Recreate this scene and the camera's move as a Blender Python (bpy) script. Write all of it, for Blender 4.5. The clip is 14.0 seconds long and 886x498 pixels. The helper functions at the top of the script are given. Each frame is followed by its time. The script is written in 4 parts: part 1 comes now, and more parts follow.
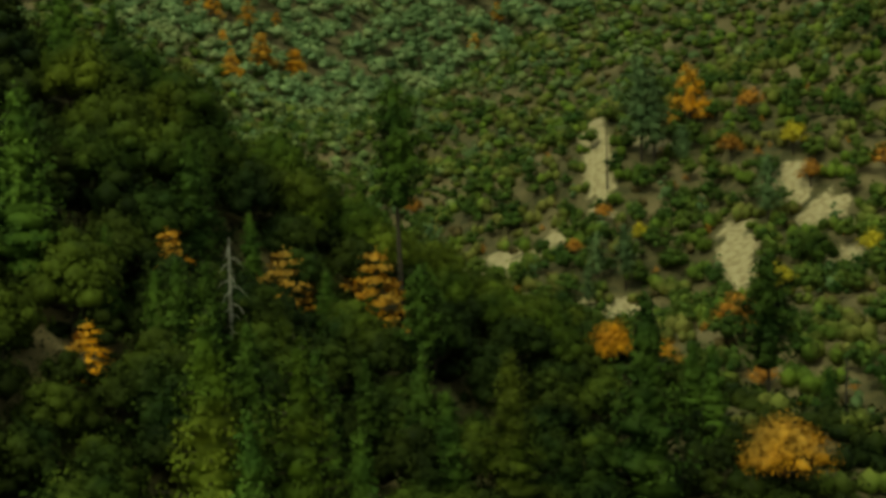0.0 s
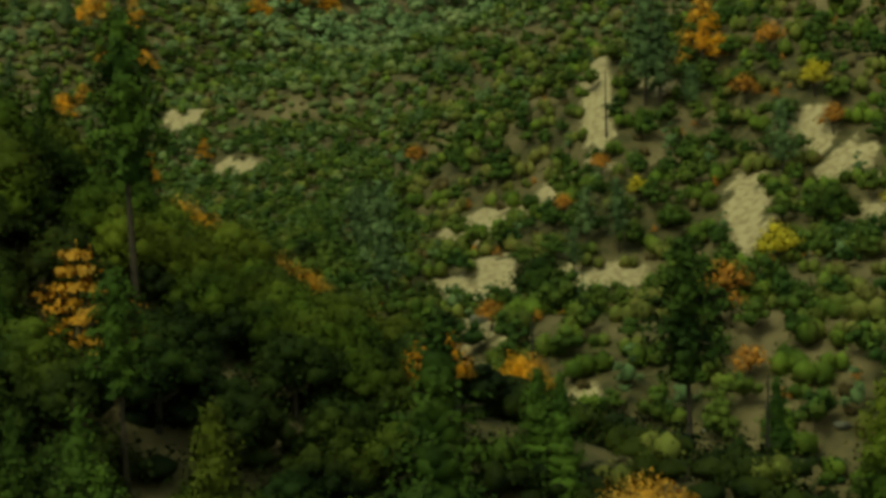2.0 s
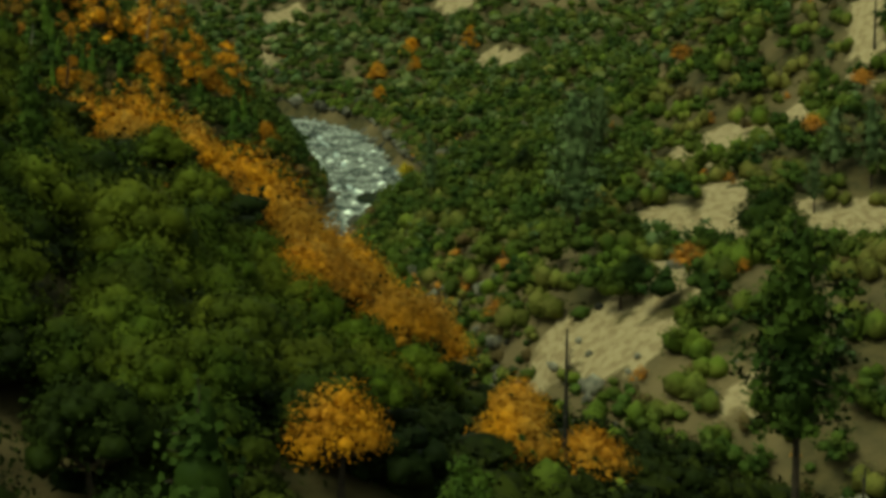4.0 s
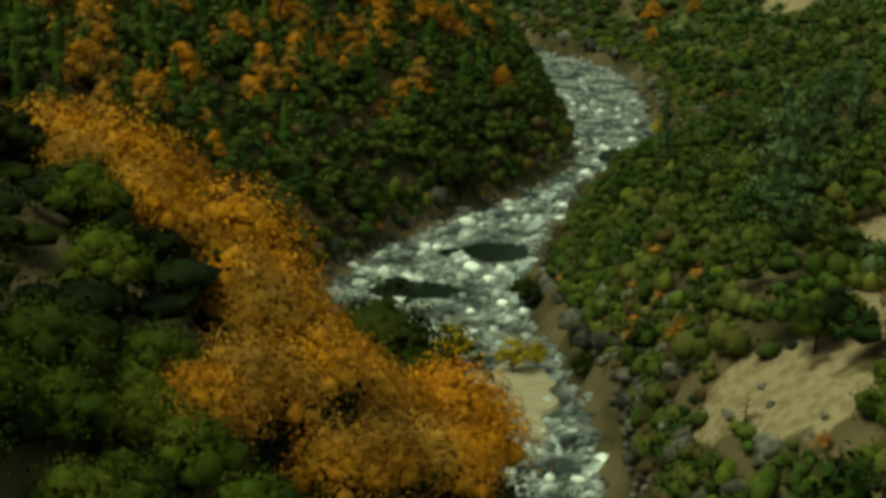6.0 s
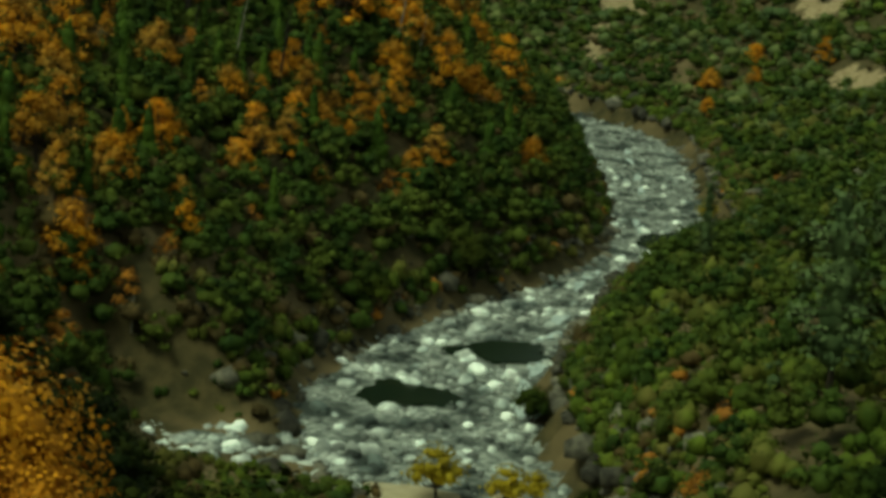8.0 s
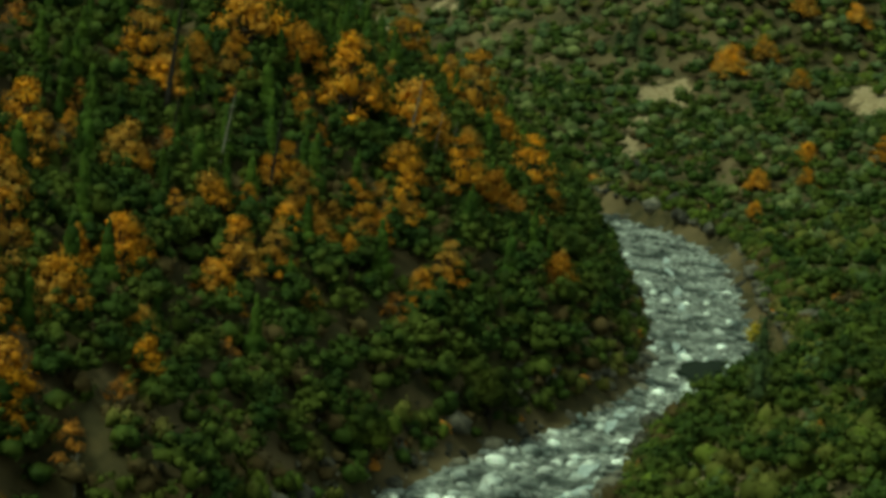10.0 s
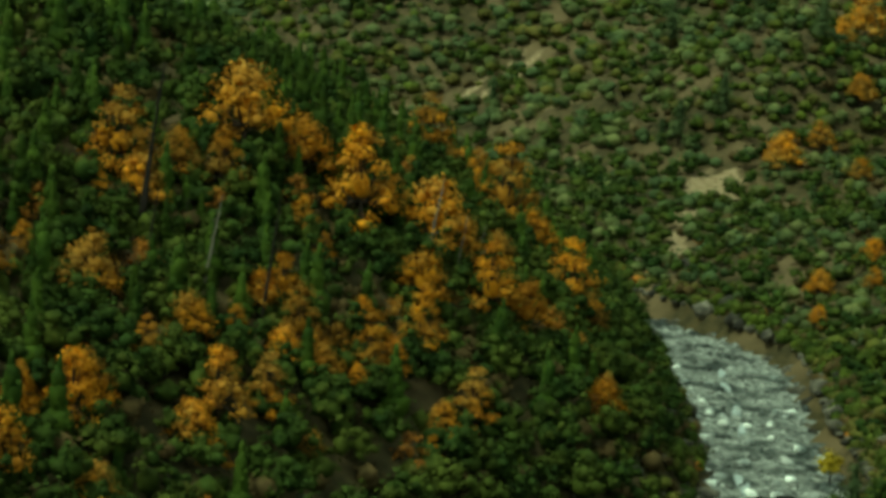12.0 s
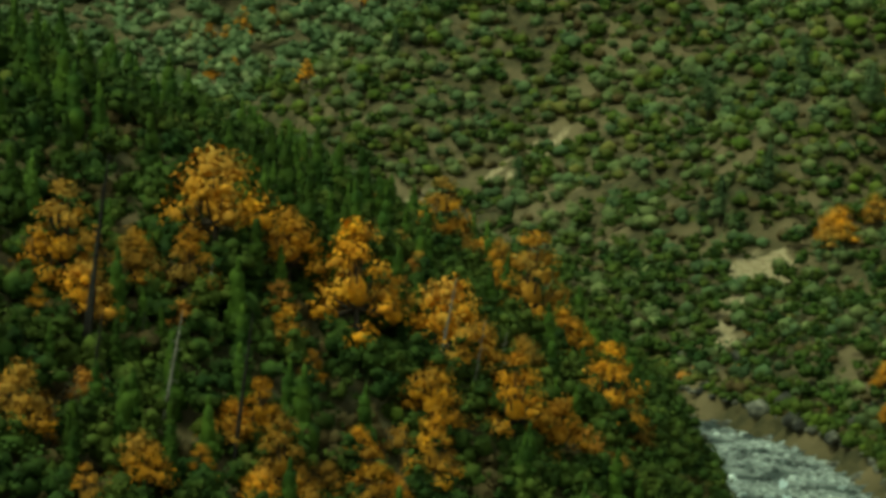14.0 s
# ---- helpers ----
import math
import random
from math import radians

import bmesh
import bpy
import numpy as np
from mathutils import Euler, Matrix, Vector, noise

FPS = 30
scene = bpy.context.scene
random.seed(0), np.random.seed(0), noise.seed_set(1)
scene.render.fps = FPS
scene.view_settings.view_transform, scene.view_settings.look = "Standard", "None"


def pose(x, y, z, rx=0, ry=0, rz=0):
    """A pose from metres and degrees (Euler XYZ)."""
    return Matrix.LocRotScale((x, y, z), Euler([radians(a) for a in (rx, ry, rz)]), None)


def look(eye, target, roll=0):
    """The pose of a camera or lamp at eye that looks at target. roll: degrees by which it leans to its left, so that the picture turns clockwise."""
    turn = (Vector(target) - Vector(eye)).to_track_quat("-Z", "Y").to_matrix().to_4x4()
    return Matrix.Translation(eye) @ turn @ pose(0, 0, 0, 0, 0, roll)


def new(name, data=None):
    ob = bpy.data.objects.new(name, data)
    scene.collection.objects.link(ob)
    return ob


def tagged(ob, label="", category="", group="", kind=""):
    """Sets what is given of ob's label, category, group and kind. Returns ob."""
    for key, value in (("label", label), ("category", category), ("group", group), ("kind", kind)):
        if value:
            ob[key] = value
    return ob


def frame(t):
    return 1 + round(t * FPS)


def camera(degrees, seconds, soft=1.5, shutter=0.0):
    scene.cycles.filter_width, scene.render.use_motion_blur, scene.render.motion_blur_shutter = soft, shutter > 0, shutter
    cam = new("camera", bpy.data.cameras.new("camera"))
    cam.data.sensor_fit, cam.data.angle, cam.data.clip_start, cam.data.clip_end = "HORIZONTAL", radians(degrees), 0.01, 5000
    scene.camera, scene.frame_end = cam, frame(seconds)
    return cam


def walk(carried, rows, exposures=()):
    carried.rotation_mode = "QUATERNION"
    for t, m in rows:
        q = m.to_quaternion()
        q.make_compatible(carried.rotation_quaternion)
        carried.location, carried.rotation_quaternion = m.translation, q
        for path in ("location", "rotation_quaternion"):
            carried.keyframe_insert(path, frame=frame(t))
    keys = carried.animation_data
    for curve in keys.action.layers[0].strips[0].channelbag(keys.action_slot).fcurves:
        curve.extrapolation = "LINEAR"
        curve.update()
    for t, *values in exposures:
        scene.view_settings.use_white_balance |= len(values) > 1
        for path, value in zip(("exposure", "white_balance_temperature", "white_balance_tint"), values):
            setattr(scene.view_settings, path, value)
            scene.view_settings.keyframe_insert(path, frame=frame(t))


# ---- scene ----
# ---------------------------------------------------------------- camera
cam = camera(23.313, 14.0, soft=4.0)
# seconds, eye x y z, heading, tilt and lean in degrees
PATH = [
    (0, 0.00, -0.00, 95.50, 0.000, -6.513, -2.118),
    (0.5, 5.52, 14.31, 94.36, -0.349, -6.906, -2.636),
    (1, 11.42, 28.15, 93.30, -0.077, -7.209, -2.886),
    (1.5, 17.23, 41.73, 92.50, 0.829, -7.571, -2.814),
    (2, 22.92, 55.47, 91.79, 2.363, -8.034, -2.555),
    (2.5, 28.19, 69.14, 91.10, 4.330, -8.638, -2.204),
    (3, 32.65, 82.10, 90.47, 6.509, -9.361, -1.758),
    (3.5, 36.84, 96.49, 89.95, 8.961, -10.147, -1.294),
    (4, 40.20, 110.78, 89.54, 11.470, -10.893, -0.826),
    (4.2, 41.45, 116.55, 89.47, 12.566, -11.199, -0.631),
    (4.6, 43.88, 127.84, 89.72, 14.835, -11.830, -0.220),
    (5, 46.07, 138.27, 90.56, 16.956, -12.438, 0.232),
    (5.4, 47.68, 147.68, 91.57, 18.697, -12.941, 0.728),
    (5.8, 48.36, 156.28, 92.21, 19.910, -13.257, 1.267),
    (6.3, 47.66, 166.63, 91.97, 20.679, -13.324, 1.974),
    (6.5, 47.06, 171.10, 91.64, 20.883, -13.269, 2.252),
    (7, 45.21, 183.63, 90.82, 21.408, -13.003, 2.915),
    (7.5, 42.76, 196.42, 90.02, 21.796, -12.606, 3.435),
    (8, 39.65, 209.18, 89.00, 22.066, -12.085, 3.845),
    (8.2, 38.17, 214.12, 88.82, 22.151, -11.887, 3.937),
    (8.6, 34.94, 223.80, 88.68, 22.313, -11.502, 4.041),
    (9, 31.65, 233.30, 88.56, 22.513, -11.116, 4.132),
    (9.4, 28.39, 242.70, 88.33, 22.757, -10.720, 4.246),
    (9.8, 25.10, 252.07, 87.95, 23.029, -10.311, 4.370),
    (10.2, 21.70, 261.45, 87.47, 23.304, -9.889, 4.455),
    (10.5, 19.03, 268.49, 87.06, 23.496, -9.565, 4.455),
    (11, 14.33, 280.23, 86.33, 23.782, -9.013, 4.314),
    (11.5, 9.56, 291.90, 85.48, 24.058, -8.453, 4.123),
    (12, 4.71, 303.84, 84.78, 24.340, -7.896, 3.787),
    (12.5, -0.25, 316.04, 84.08, 24.615, -7.318, 3.282),
    (13, -4.96, 328.00, 83.41, 24.896, -6.735, 2.838),
    (13.5, -9.52, 339.54, 82.78, 25.131, -6.207, 2.463),
    (14, -13.76, 351.11, 82.11, 25.374, -5.780, 2.011),
]
walk(cam, [(t, pose(x, y, z, 90 + tilt, 0, turn) @ pose(0, 0, 0, 0, 0, lean)) for t, x, y, z, turn, tilt, lean in PATH],
     exposures=[(0.0, 0.12, 8200, -37), (4.2, 0.08, 8200, -35), (7.0, -0.20, 7900, -34), (11.0, 0.0, 7100, -40), (14.0, 0.24, 7100, -40)])

# ---------------------------------------------------------------- light: a bright overcast sky
SUN_UP, SUN_FROM = radians(58), radians(215)
world = bpy.data.worlds.new("overcast_sky")
scene.world = world
world.use_nodes = True
wn, wl = world.node_tree.nodes, world.node_tree.links
sky = wn.new("ShaderNodeTexSky")
sky.sky_type = "NISHITA"
sky.sun_disc = False
sky.sun_elevation, sky.sun_rotation = SUN_UP, SUN_FROM
sky.air_density, sky.dust_density, sky.ozone_density = 1.0, 4.0, 1.0
wn["Background"].inputs["Strength"].default_value = 0.09
cloud = wn.new("ShaderNodeHueSaturation")
cloud.inputs["Saturation"].default_value = 0.25
wl.new(sky.outputs[0], cloud.inputs["Color"])
wl.new(cloud.outputs[0], wn["Background"].inputs["Color"])
sun_data = bpy.data.lights.new("sun", "SUN")
sun_data.energy, sun_data.angle, sun_data.color = 1.2, radians(14), (1.0, 0.94, 0.84)
sun = new("sun", sun_data)
sun.matrix_world = look((math.sin(SUN_FROM) * math.cos(SUN_UP) * 300, math.cos(SUN_FROM) * math.cos(SUN_UP) * 300, math.sin(SUN_UP) * 300), (0, 0, 0))


# ---------------------------------------------------------------- materials
def material(name, base, second, scale, rough=0.8, bump=0.0, bump_scale=1.0, island=0.0, obj=0.0, third=None, third_scale=0.02, spec=0.3):
    """Two colours mixed by noise in metres; a third in large stains; brightness varies by leaf or by object."""
    m = bpy.data.materials.new(name)
    m.use_nodes = True
    n, l = m.node_tree.nodes, m.node_tree.links
    bsdf = n["Principled BSDF"]
    geo = n.new("ShaderNodeNewGeometry")
    tex = n.new("ShaderNodeTexNoise")
    tex.inputs["Scale"].default_value = scale
    tex.inputs["Detail"].default_value = 6
    l.new(geo.outputs["Position"], tex.inputs["Vector"])
    ramp = n.new("ShaderNodeMapRange")
    ramp.inputs[1].default_value, ramp.inputs[2].default_value = 0.38, 0.62
    l.new(tex.outputs["Fac"], ramp.inputs[0])
    mix = n.new("ShaderNodeMix")
    mix.data_type = "RGBA"
    mix.inputs[6].default_value, mix.inputs[7].default_value = (*base, 1), (*second, 1)
    l.new(ramp.outputs[0], mix.inputs[0])
    colour = mix.outputs[2]
    if third:
        big = n.new("ShaderNodeTexNoise")
        big.inputs["Scale"].default_value = third_scale
        big.inputs["Detail"].default_value = 4
        l.new(geo.outputs["Position"], big.inputs["Vector"])
        r2 = n.new("ShaderNodeMapRange")
        r2.inputs[1].default_value, r2.inputs[2].default_value = 0.45, 0.62
        l.new(big.outputs["Fac"], r2.inputs[0])
        m2 = n.new("ShaderNodeMix")
        m2.data_type = "RGBA"
        m2.inputs[7].default_value = (*third, 1)
        l.new(colour, m2.inputs[6])
        l.new(r2.outputs[0], m2.inputs[0])
        colour = m2.outputs[2]
    for amount, source in ((island, geo.outputs["Random Per Island"]), (obj, None)):
        if not amount:
            continue
        if source is None:
            source = n.new("ShaderNodeObjectInfo").outputs["Random"]
        span = n.new("ShaderNodeMapRange")
        span.inputs[3].default_value, span.inputs[4].default_value = 1 - amount, 1 + amount
        l.new(source, span.inputs[0])
        hsv = n.new("ShaderNodeHueSaturation")
        l.new(span.outputs[0], hsv.inputs["Value"])
        l.new(colour, hsv.inputs["Color"])
        colour = hsv.outputs[0]
    l.new(colour, bsdf.inputs["Base Color"])
    bsdf.inputs["Roughness"].default_value = rough
    bsdf.inputs["Specular IOR Level"].default_value = spec
    if bump:
        bt = n.new("ShaderNodeTexNoise")
        bt.inputs["Scale"].default_value = bump_scale
        bt.inputs["Detail"].default_value = 8
        l.new(geo.outputs["Position"], bt.inputs["Vector"])
        b = n.new("ShaderNodeBump")
        b.inputs["Strength"].default_value, b.inputs["Distance"].default_value = 1.0, bump
        l.new(bt.outputs["Fac"], b.inputs["Height"])
        l.new(b.outputs[0], bsdf.inputs["Normal"])
    return m


SOIL = material("dry_soil", (0.092, 0.071, 0.030), (0.046, 0.040, 0.016), 0.35, 0.95, 0.14, 1.5, third=(0.160, 0.118, 0.060), third_scale=0.045)


def add_bare_earth(m):
    """Pale tan earth where the ground's own map says that nothing grows."""
    n, l = m.node_tree.nodes, m.node_tree.links
    bsdf = n["Principled BSDF"]
    old = bsdf.inputs["Base Color"].links[0].from_socket
    att = n.new("ShaderNodeAttribute")
    att.attribute_name = "bare"
    geo = n.new("ShaderNodeNewGeometry")
    tex = n.new("ShaderNodeTexNoise")
    tex.inputs["Scale"].default_value, tex.inputs["Detail"].default_value = 0.7, 8
    l.new(geo.outputs["Position"], tex.inputs["Vector"])
    tone = n.new("ShaderNodeMix")
    tone.data_type = "RGBA"
    tone.inputs[6].default_value, tone.inputs[7].default_value = (0.24, 0.175, 0.095, 1), (0.38, 0.295, 0.175, 1)
    ease = n.new("ShaderNodeMapRange")
    ease.inputs[1].default_value, ease.inputs[2].default_value = 0.35, 0.6
    l.new(tex.outputs["Fac"], ease.inputs[0])
    l.new(ease.outputs[0], tone.inputs[0])
    edge = n.new("ShaderNodeMath")
    edge.operation = "MULTIPLY_ADD"
    edge.inputs[1].default_value, edge.inputs[2].default_value = 0.9, -0.45
    l.new(tex.outputs["Fac"], edge.inputs[0])
    total = n.new("ShaderNodeMath")
    l.new(att.outputs["Fac"], total.inputs[0])
    l.new(edge.outputs[0], total.inputs[1])
    sharp = n.new("ShaderNodeMapRange")
    sharp.inputs[1].default_value, sharp.inputs[2].default_value = 0.25, 0.6
    l.new(total.outputs[0], sharp.inputs[0])
    mix = n.new("ShaderNodeMix")
    mix.data_type = "RGBA"
    l.new(sharp.outputs[0], mix.inputs[0])
    l.new(old, mix.inputs[6])
    l.new(tone.outputs[2], mix.inputs[7])
    l.new(mix.outputs[2], bsdf.inputs["Base Color"])


add_bare_earth(SOIL)
OAK = material("live_oak_leaves", (0.024, 0.036, 0.005), (0.009, 0.017, 0.003), 0.16, 0.7, island=0.3, obj=0.5, third=(0.044, 0.055, 0.007), third_scale=0.11, spec=0.08)
# light painted in: brighter oak leaves past y 200; also bright young conifers
BRIGHTLEAF = material("bright_leaves", (0.056, 0.078, 0.008), (0.028, 0.046, 0.006), 0.16, 0.7, island=0.3, obj=0.4, third=(0.088, 0.100, 0.012), third_scale=0.11, spec=0.08)
SCRUB = material("chaparral_leaves", (0.108, 0.140, 0.021), (0.044, 0.068, 0.011), 0.16, 0.75, island=0.35, third=(0.130, 0.118, 0.032), third_scale=0.06, spec=0.08)
# haze put into the leaf colour: far scrub and far trees paler and greyer
HAZESCRUB = material("hazed_scrub_leaves", (0.165, 0.180, 0.066), (0.080, 0.105, 0.038), 0.13, 0.8, island=0.35, third=(0.070, 0.102, 0.041), third_scale=0.05, spec=0.08)
HAZEWOOD = material("hazed_wood_leaves", (0.190, 0.245, 0.105), (0.110, 0.158, 0.072), 0.10, 0.75, island=0.2, third=(0.215, 0.235, 0.105), third_scale=0.03, spec=0.08)
SPURWOOD = material("mixed_wood_leaves", (0.052, 0.080, 0.015), (0.021, 0.041, 0.009), 0.14, 0.7, island=0.35, third=(0.078, 0.098, 0.018), third_scale=0.10, spec=0.08)
PINE = material("pine_needles", (0.062, 0.096, 0.014), (0.028, 0.052, 0.009), 0.25, 0.7, island=0.25, obj=0.35, spec=0.08)
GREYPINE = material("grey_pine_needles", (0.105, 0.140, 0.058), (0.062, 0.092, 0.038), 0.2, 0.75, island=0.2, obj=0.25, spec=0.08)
GOLD = material("autumn_leaves", (0.64, 0.28, 0.025), (0.44, 0.18, 0.022), 0.25, 0.75, island=0.3, obj=0.38, third=(0.38, 0.21, 0.045), third_scale=0.1, spec=0.08)
RUST = material("rust_leaves", (0.40, 0.17, 0.03), (0.28, 0.12, 0.028), 0.4, 0.8, island=0.3, obj=0.25, spec=0.08)
BROWN = material("bare_brush_twigs", (0.115, 0.080, 0.034), (0.060, 0.046, 0.020), 0.3, 0.9, island=0.25, spec=0.08)
YELLOW = material("yellow_leaves", (0.40, 0.30, 0.03), (0.28, 0.22, 0.03), 0.4, 0.8, island=0.3, obj=0.2, spec=0.08)
BARK = material("bark", (0.07, 0.05, 0.035), (0.035, 0.027, 0.02), 1.5, 0.95, 0.05, 6)
CHAR = material("charred_bark", (0.018, 0.015, 0.013), (0.035, 0.028, 0.022), 1.5, 0.95, 0.05, 6)
GREYWOOD = material("weathered_wood", (0.30, 0.27, 0.23), (0.19, 0.17, 0.14), 1.5, 0.9, 0.03, 6)
STONE = material("pale_boulder", (0.76, 0.79, 0.74), (0.40, 0.44, 0.42), 0.5, 0.85, 0.08, 2.0, island=0.6, obj=0.45, third=(0.10, 0.12, 0.115), third_scale=0.12)
DARKROCK = material("dark_rock", (0.18, 0.165, 0.125), (0.060, 0.056, 0.046), 0.6, 0.9, 0.15, 1.2, island=0.7, obj=0.3)
GRAVEL = material("river_gravel", (0.42, 0.44, 0.40), (0.13, 0.15, 0.14), 0.7, 0.9, 0.3, 1.5, third=(0.045, 0.055, 0.05), third_scale=0.12)
SAND = material("sand_bar", (0.50, 0.43, 0.29), (0.42, 0.35, 0.23), 0.5, 0.9, 0.05, 2)
# dark green base, hardly any gloss: the mirrored hillside is put into the colour
POOL = material("pool_water", (0.010, 0.018, 0.010), (0.014, 0.022, 0.012), 0.2, 0.2, 0.0, 1.0, spec=0.02)
FOAM = material("white_water", (0.62, 0.68, 0.68), (0.38, 0.46, 0.46), 1.2, 0.5, 0.15, 1.5)


# ---------------------------------------------------------------- mesh helpers
def mesh_of(name, verts, faces, mat, smooth=False, normals=None):
    me = bpy.data.meshes.new(name)
    verts = np.asarray(verts, dtype=np.float32)
    if isinstance(faces, np.ndarray):
        k = faces.shape[1]
        me.vertices.add(len(verts))
        me.vertices.foreach_set("co", verts.ravel())
        me.loops.add(faces.size)
        me.loops.foreach_set("vertex_index", faces.astype(np.int32).ravel())
        me.polygons.add(len(faces))
        me.polygons.foreach_set("loop_start", np.arange(0, faces.size, k, dtype=np.int32))
        me.update(calc_edges=True)
    else:
        me.from_pydata([tuple(v) for v in verts], [], faces)
    me.materials.append(mat)
    if smooth or normals is not None:
        me.polygons.foreach_set("use_smooth", np.ones(len(me.polygons), dtype=bool))
    if normals is not None:
        me.normals_split_custom_set_from_vertices(np.asarray(normals, dtype=np.float32))
    return me


def part(name, me, parent, label=""):
    ob = new(name, me)
    ob.parent = parent
    return tagged(ob, label)


def ico(sub):
    bm = bmesh.new()
    bmesh.ops.create_icosphere(bm, subdivisions=sub, radius=1.0)
    v = np.array([x.co[:] for x in bm.verts])
    f = np.array([[x.index for x in p.verts] for p in bm.faces])
    bm.free()
    return v, f


ICO1, ICO2 = ico(1), ico(2)
rng = np.random.default_rng(7)


def tube(pts, radii, sides=6):
    """A tapered limb along pts: vertices and triangles."""
    pts = np.asarray(pts, float)
    v, f = [], []
    for i, p in enumerate(pts):
        d = pts[min(i + 1, len(pts) - 1)] - pts[max(i - 1, 0)]
        d /= np.linalg.norm(d) + 1e-9
        a = np.cross(d, (0.3, 0.9, 0.1) if abs(d[2]) > 0.8 else (0, 0, 1))
        a /= np.linalg.norm(a)
        b = np.cross(d, a)
        for k in range(sides):
            w = 2 * np.pi * k / sides
            v.append(p + radii[i] * (np.cos(w) * a + np.sin(w) * b))
    for i in range(len(pts) - 1):
        for k in range(sides):
            q = [i * sides + k, i * sides + (k + 1) % sides, (i + 1) * sides + (k + 1) % sides, (i + 1) * sides + k]
            f += [[q[0], q[1], q[2]], [q[0], q[2], q[3]]]
    return np.array(v), np.array(f)


def joined(pieces):
    vs, fs, n = [], [], 0
    for v, f, *_ in pieces:
        vs.append(v)
        fs.append(f + n)
        n += len(v)
    if len(pieces[0]) == 3:
        return np.concatenate(vs), np.concatenate(fs), np.concatenate([p[2] for p in pieces])
    return np.concatenate(vs), np.concatenate(fs)


def unit(v):
    return v / (np.linalg.norm(v, axis=-1, keepdims=True) + 1e-9)


def leaf_cards(centres, outward, size, spread=0.45):
    """Small bent leaf sprays (two triangles each) at centres, facing roughly outward, with the soft shading of the crown they belong to."""
    n = len(centres)
    nrm = unit(outward + rng.normal(0, spread, (n, 3)))
    a = unit(np.cross(nrm, rng.normal(0, 1, (n, 3))))
    b = np.cross(nrm, a)
    s = size * rng.uniform(0.6, 1.3, (n, 1))
    lift = nrm * s * 0.25
    quad = np.stack([centres - a * s, centres - b * s * 0.7 + lift, centres + a * s, centres + b * s * 0.7 + lift], 1).reshape(-1, 3)
    k = np.arange(n)[:, None] * 4
    tri = np.concatenate([k + [0, 1, 2], k + [0, 2, 3]])
    return quad, tri, np.repeat(unit(unit(outward) + nrm * 0.9), 4, axis=0)


def clump(sub, radii, centre, jitter=0.2, lobes=3.0):
    """A lumpy leafy mass: vertices, triangles and normals."""
    v, f = sub
    ph = rng.uniform(0, 6.3, 6)
    g = 1 + jitter * (np.sin(lobes * v[:, 0] + ph[0]) * np.sin(lobes * v[:, 1] + ph[1]) + 0.6 * np.sin(2.1 * lobes * v[:, 2] + ph[2]) * np.sin(2.1 * lobes * v[:, 0] + ph[3])) + rng.normal(0, jitter * 0.22, len(v))
    w = v * g[:, None] * radii
    tri = w[f]
    fn = np.cross(tri[:, 1] - tri[:, 0], tri[:, 2] - tri[:, 0])
    n = np.zeros_like(w)
    for i in range(3):
        np.add.at(n, f[:, i], fn)
    return w + centre, f, unit(n)


def ball_points(n, up=0.15):
    p = rng.normal(0, 1, (n * 2, 3))
    p /= np.linalg.norm(p, axis=1)[:, None]
    p = p[p[:, 2] > -0.35 - up][:n]
    return p


def lump(sub, jitter=0.22):
    v, f = sub
    g = rng.uniform(1 - jitter, 1 + jitter, (len(v), 1))
    return v * g, f


# ---------------------------------------------------------------- the valley
# river, from downstream to upstream: x, y, half width of the stony bed, slope of the left bank, slope of the right bank, height of the right bank's bluff
RIVER = [(600, 200, 9, 0.5, 0.3, 10), (180, 285, 9, 0.7, 0.2, 20), (60, 322, 9, 1.0, 0.14, 24), (10, 346, 9, 1.1, 0.12, 26), (-14, 370, 10, 1.1, 0.10, 26), (-26, 398, 10, 0.85, 0.10, 26),
         (-33, 424, 10, 0.58, 0.12, 24), (-49, 450, 13, 0.50, 0.16, 20), (-74, 481, 20, 0.95, 0.32, 10), (-81, 511, 17, 1.12, 0.48, 4), (-82, 536, 15, 1.12, 0.55, 1),
         (-82, 572, 8, 1.10, 0.60, 0), (-79, 605, 9, 1.08, 0.60, 0), (-81, 636, 14, 1.06, 0.60, 0), (-97, 675, 12, 1.06, 0.58, 0), (-116, 722, 14, 1.0, 0.55, 0), (-128, 750, 15, 0.95, 0.55, 0),
         (-152, 783, 6, 0.9, 0.55, 0), (-225, 832, 7, 0.7, 0.55, 0), (-330, 880, 8, 0.6, 0.55, 0), (-500, 925, 8, 0.55, 0.55, 0), (-1000, 1000, 8, 0.5, 0.5, 0)]


def river_samples():
    r = np.array(RIVER, float)
    seg = np.hypot(*np.diff(r[:, :2], axis=0).T)
    s = np.concatenate([[0], np.cumsum(seg)])
    q = np.concatenate([np.arange(0, 480, 25), np.arange(480, 1250, 5), np.arange(1250, s[-1], 20)])
    out = np.stack([np.interp(q, s, r[:, i]) for i in range(6)], 1)
    for i in range(6):
        smooth = np.convolve(np.pad(out[:, i], 3, mode="edge"), np.ones(7) / 7, "valid")
        out[:, i] = smooth
    tan = np.gradient(out[:, :2], axis=0)
    tan /= np.linalg.norm(tan, axis=1)[:, None]
    return out, tan


RS, RT = river_samples()


def ripple(x, y):
    """Gullies and swells of a few metres."""
    return (2.6 * np.sin(x * 0.045 + 1.3 * np.sin(y * 0.021)) * np.cos(y * 0.037 + 0.8 * np.sin(x * 0.017)) + 1.1 * np.sin(x * 0.13 + y * 0.07) * np.sin(y * 0.11 - x * 0.05))


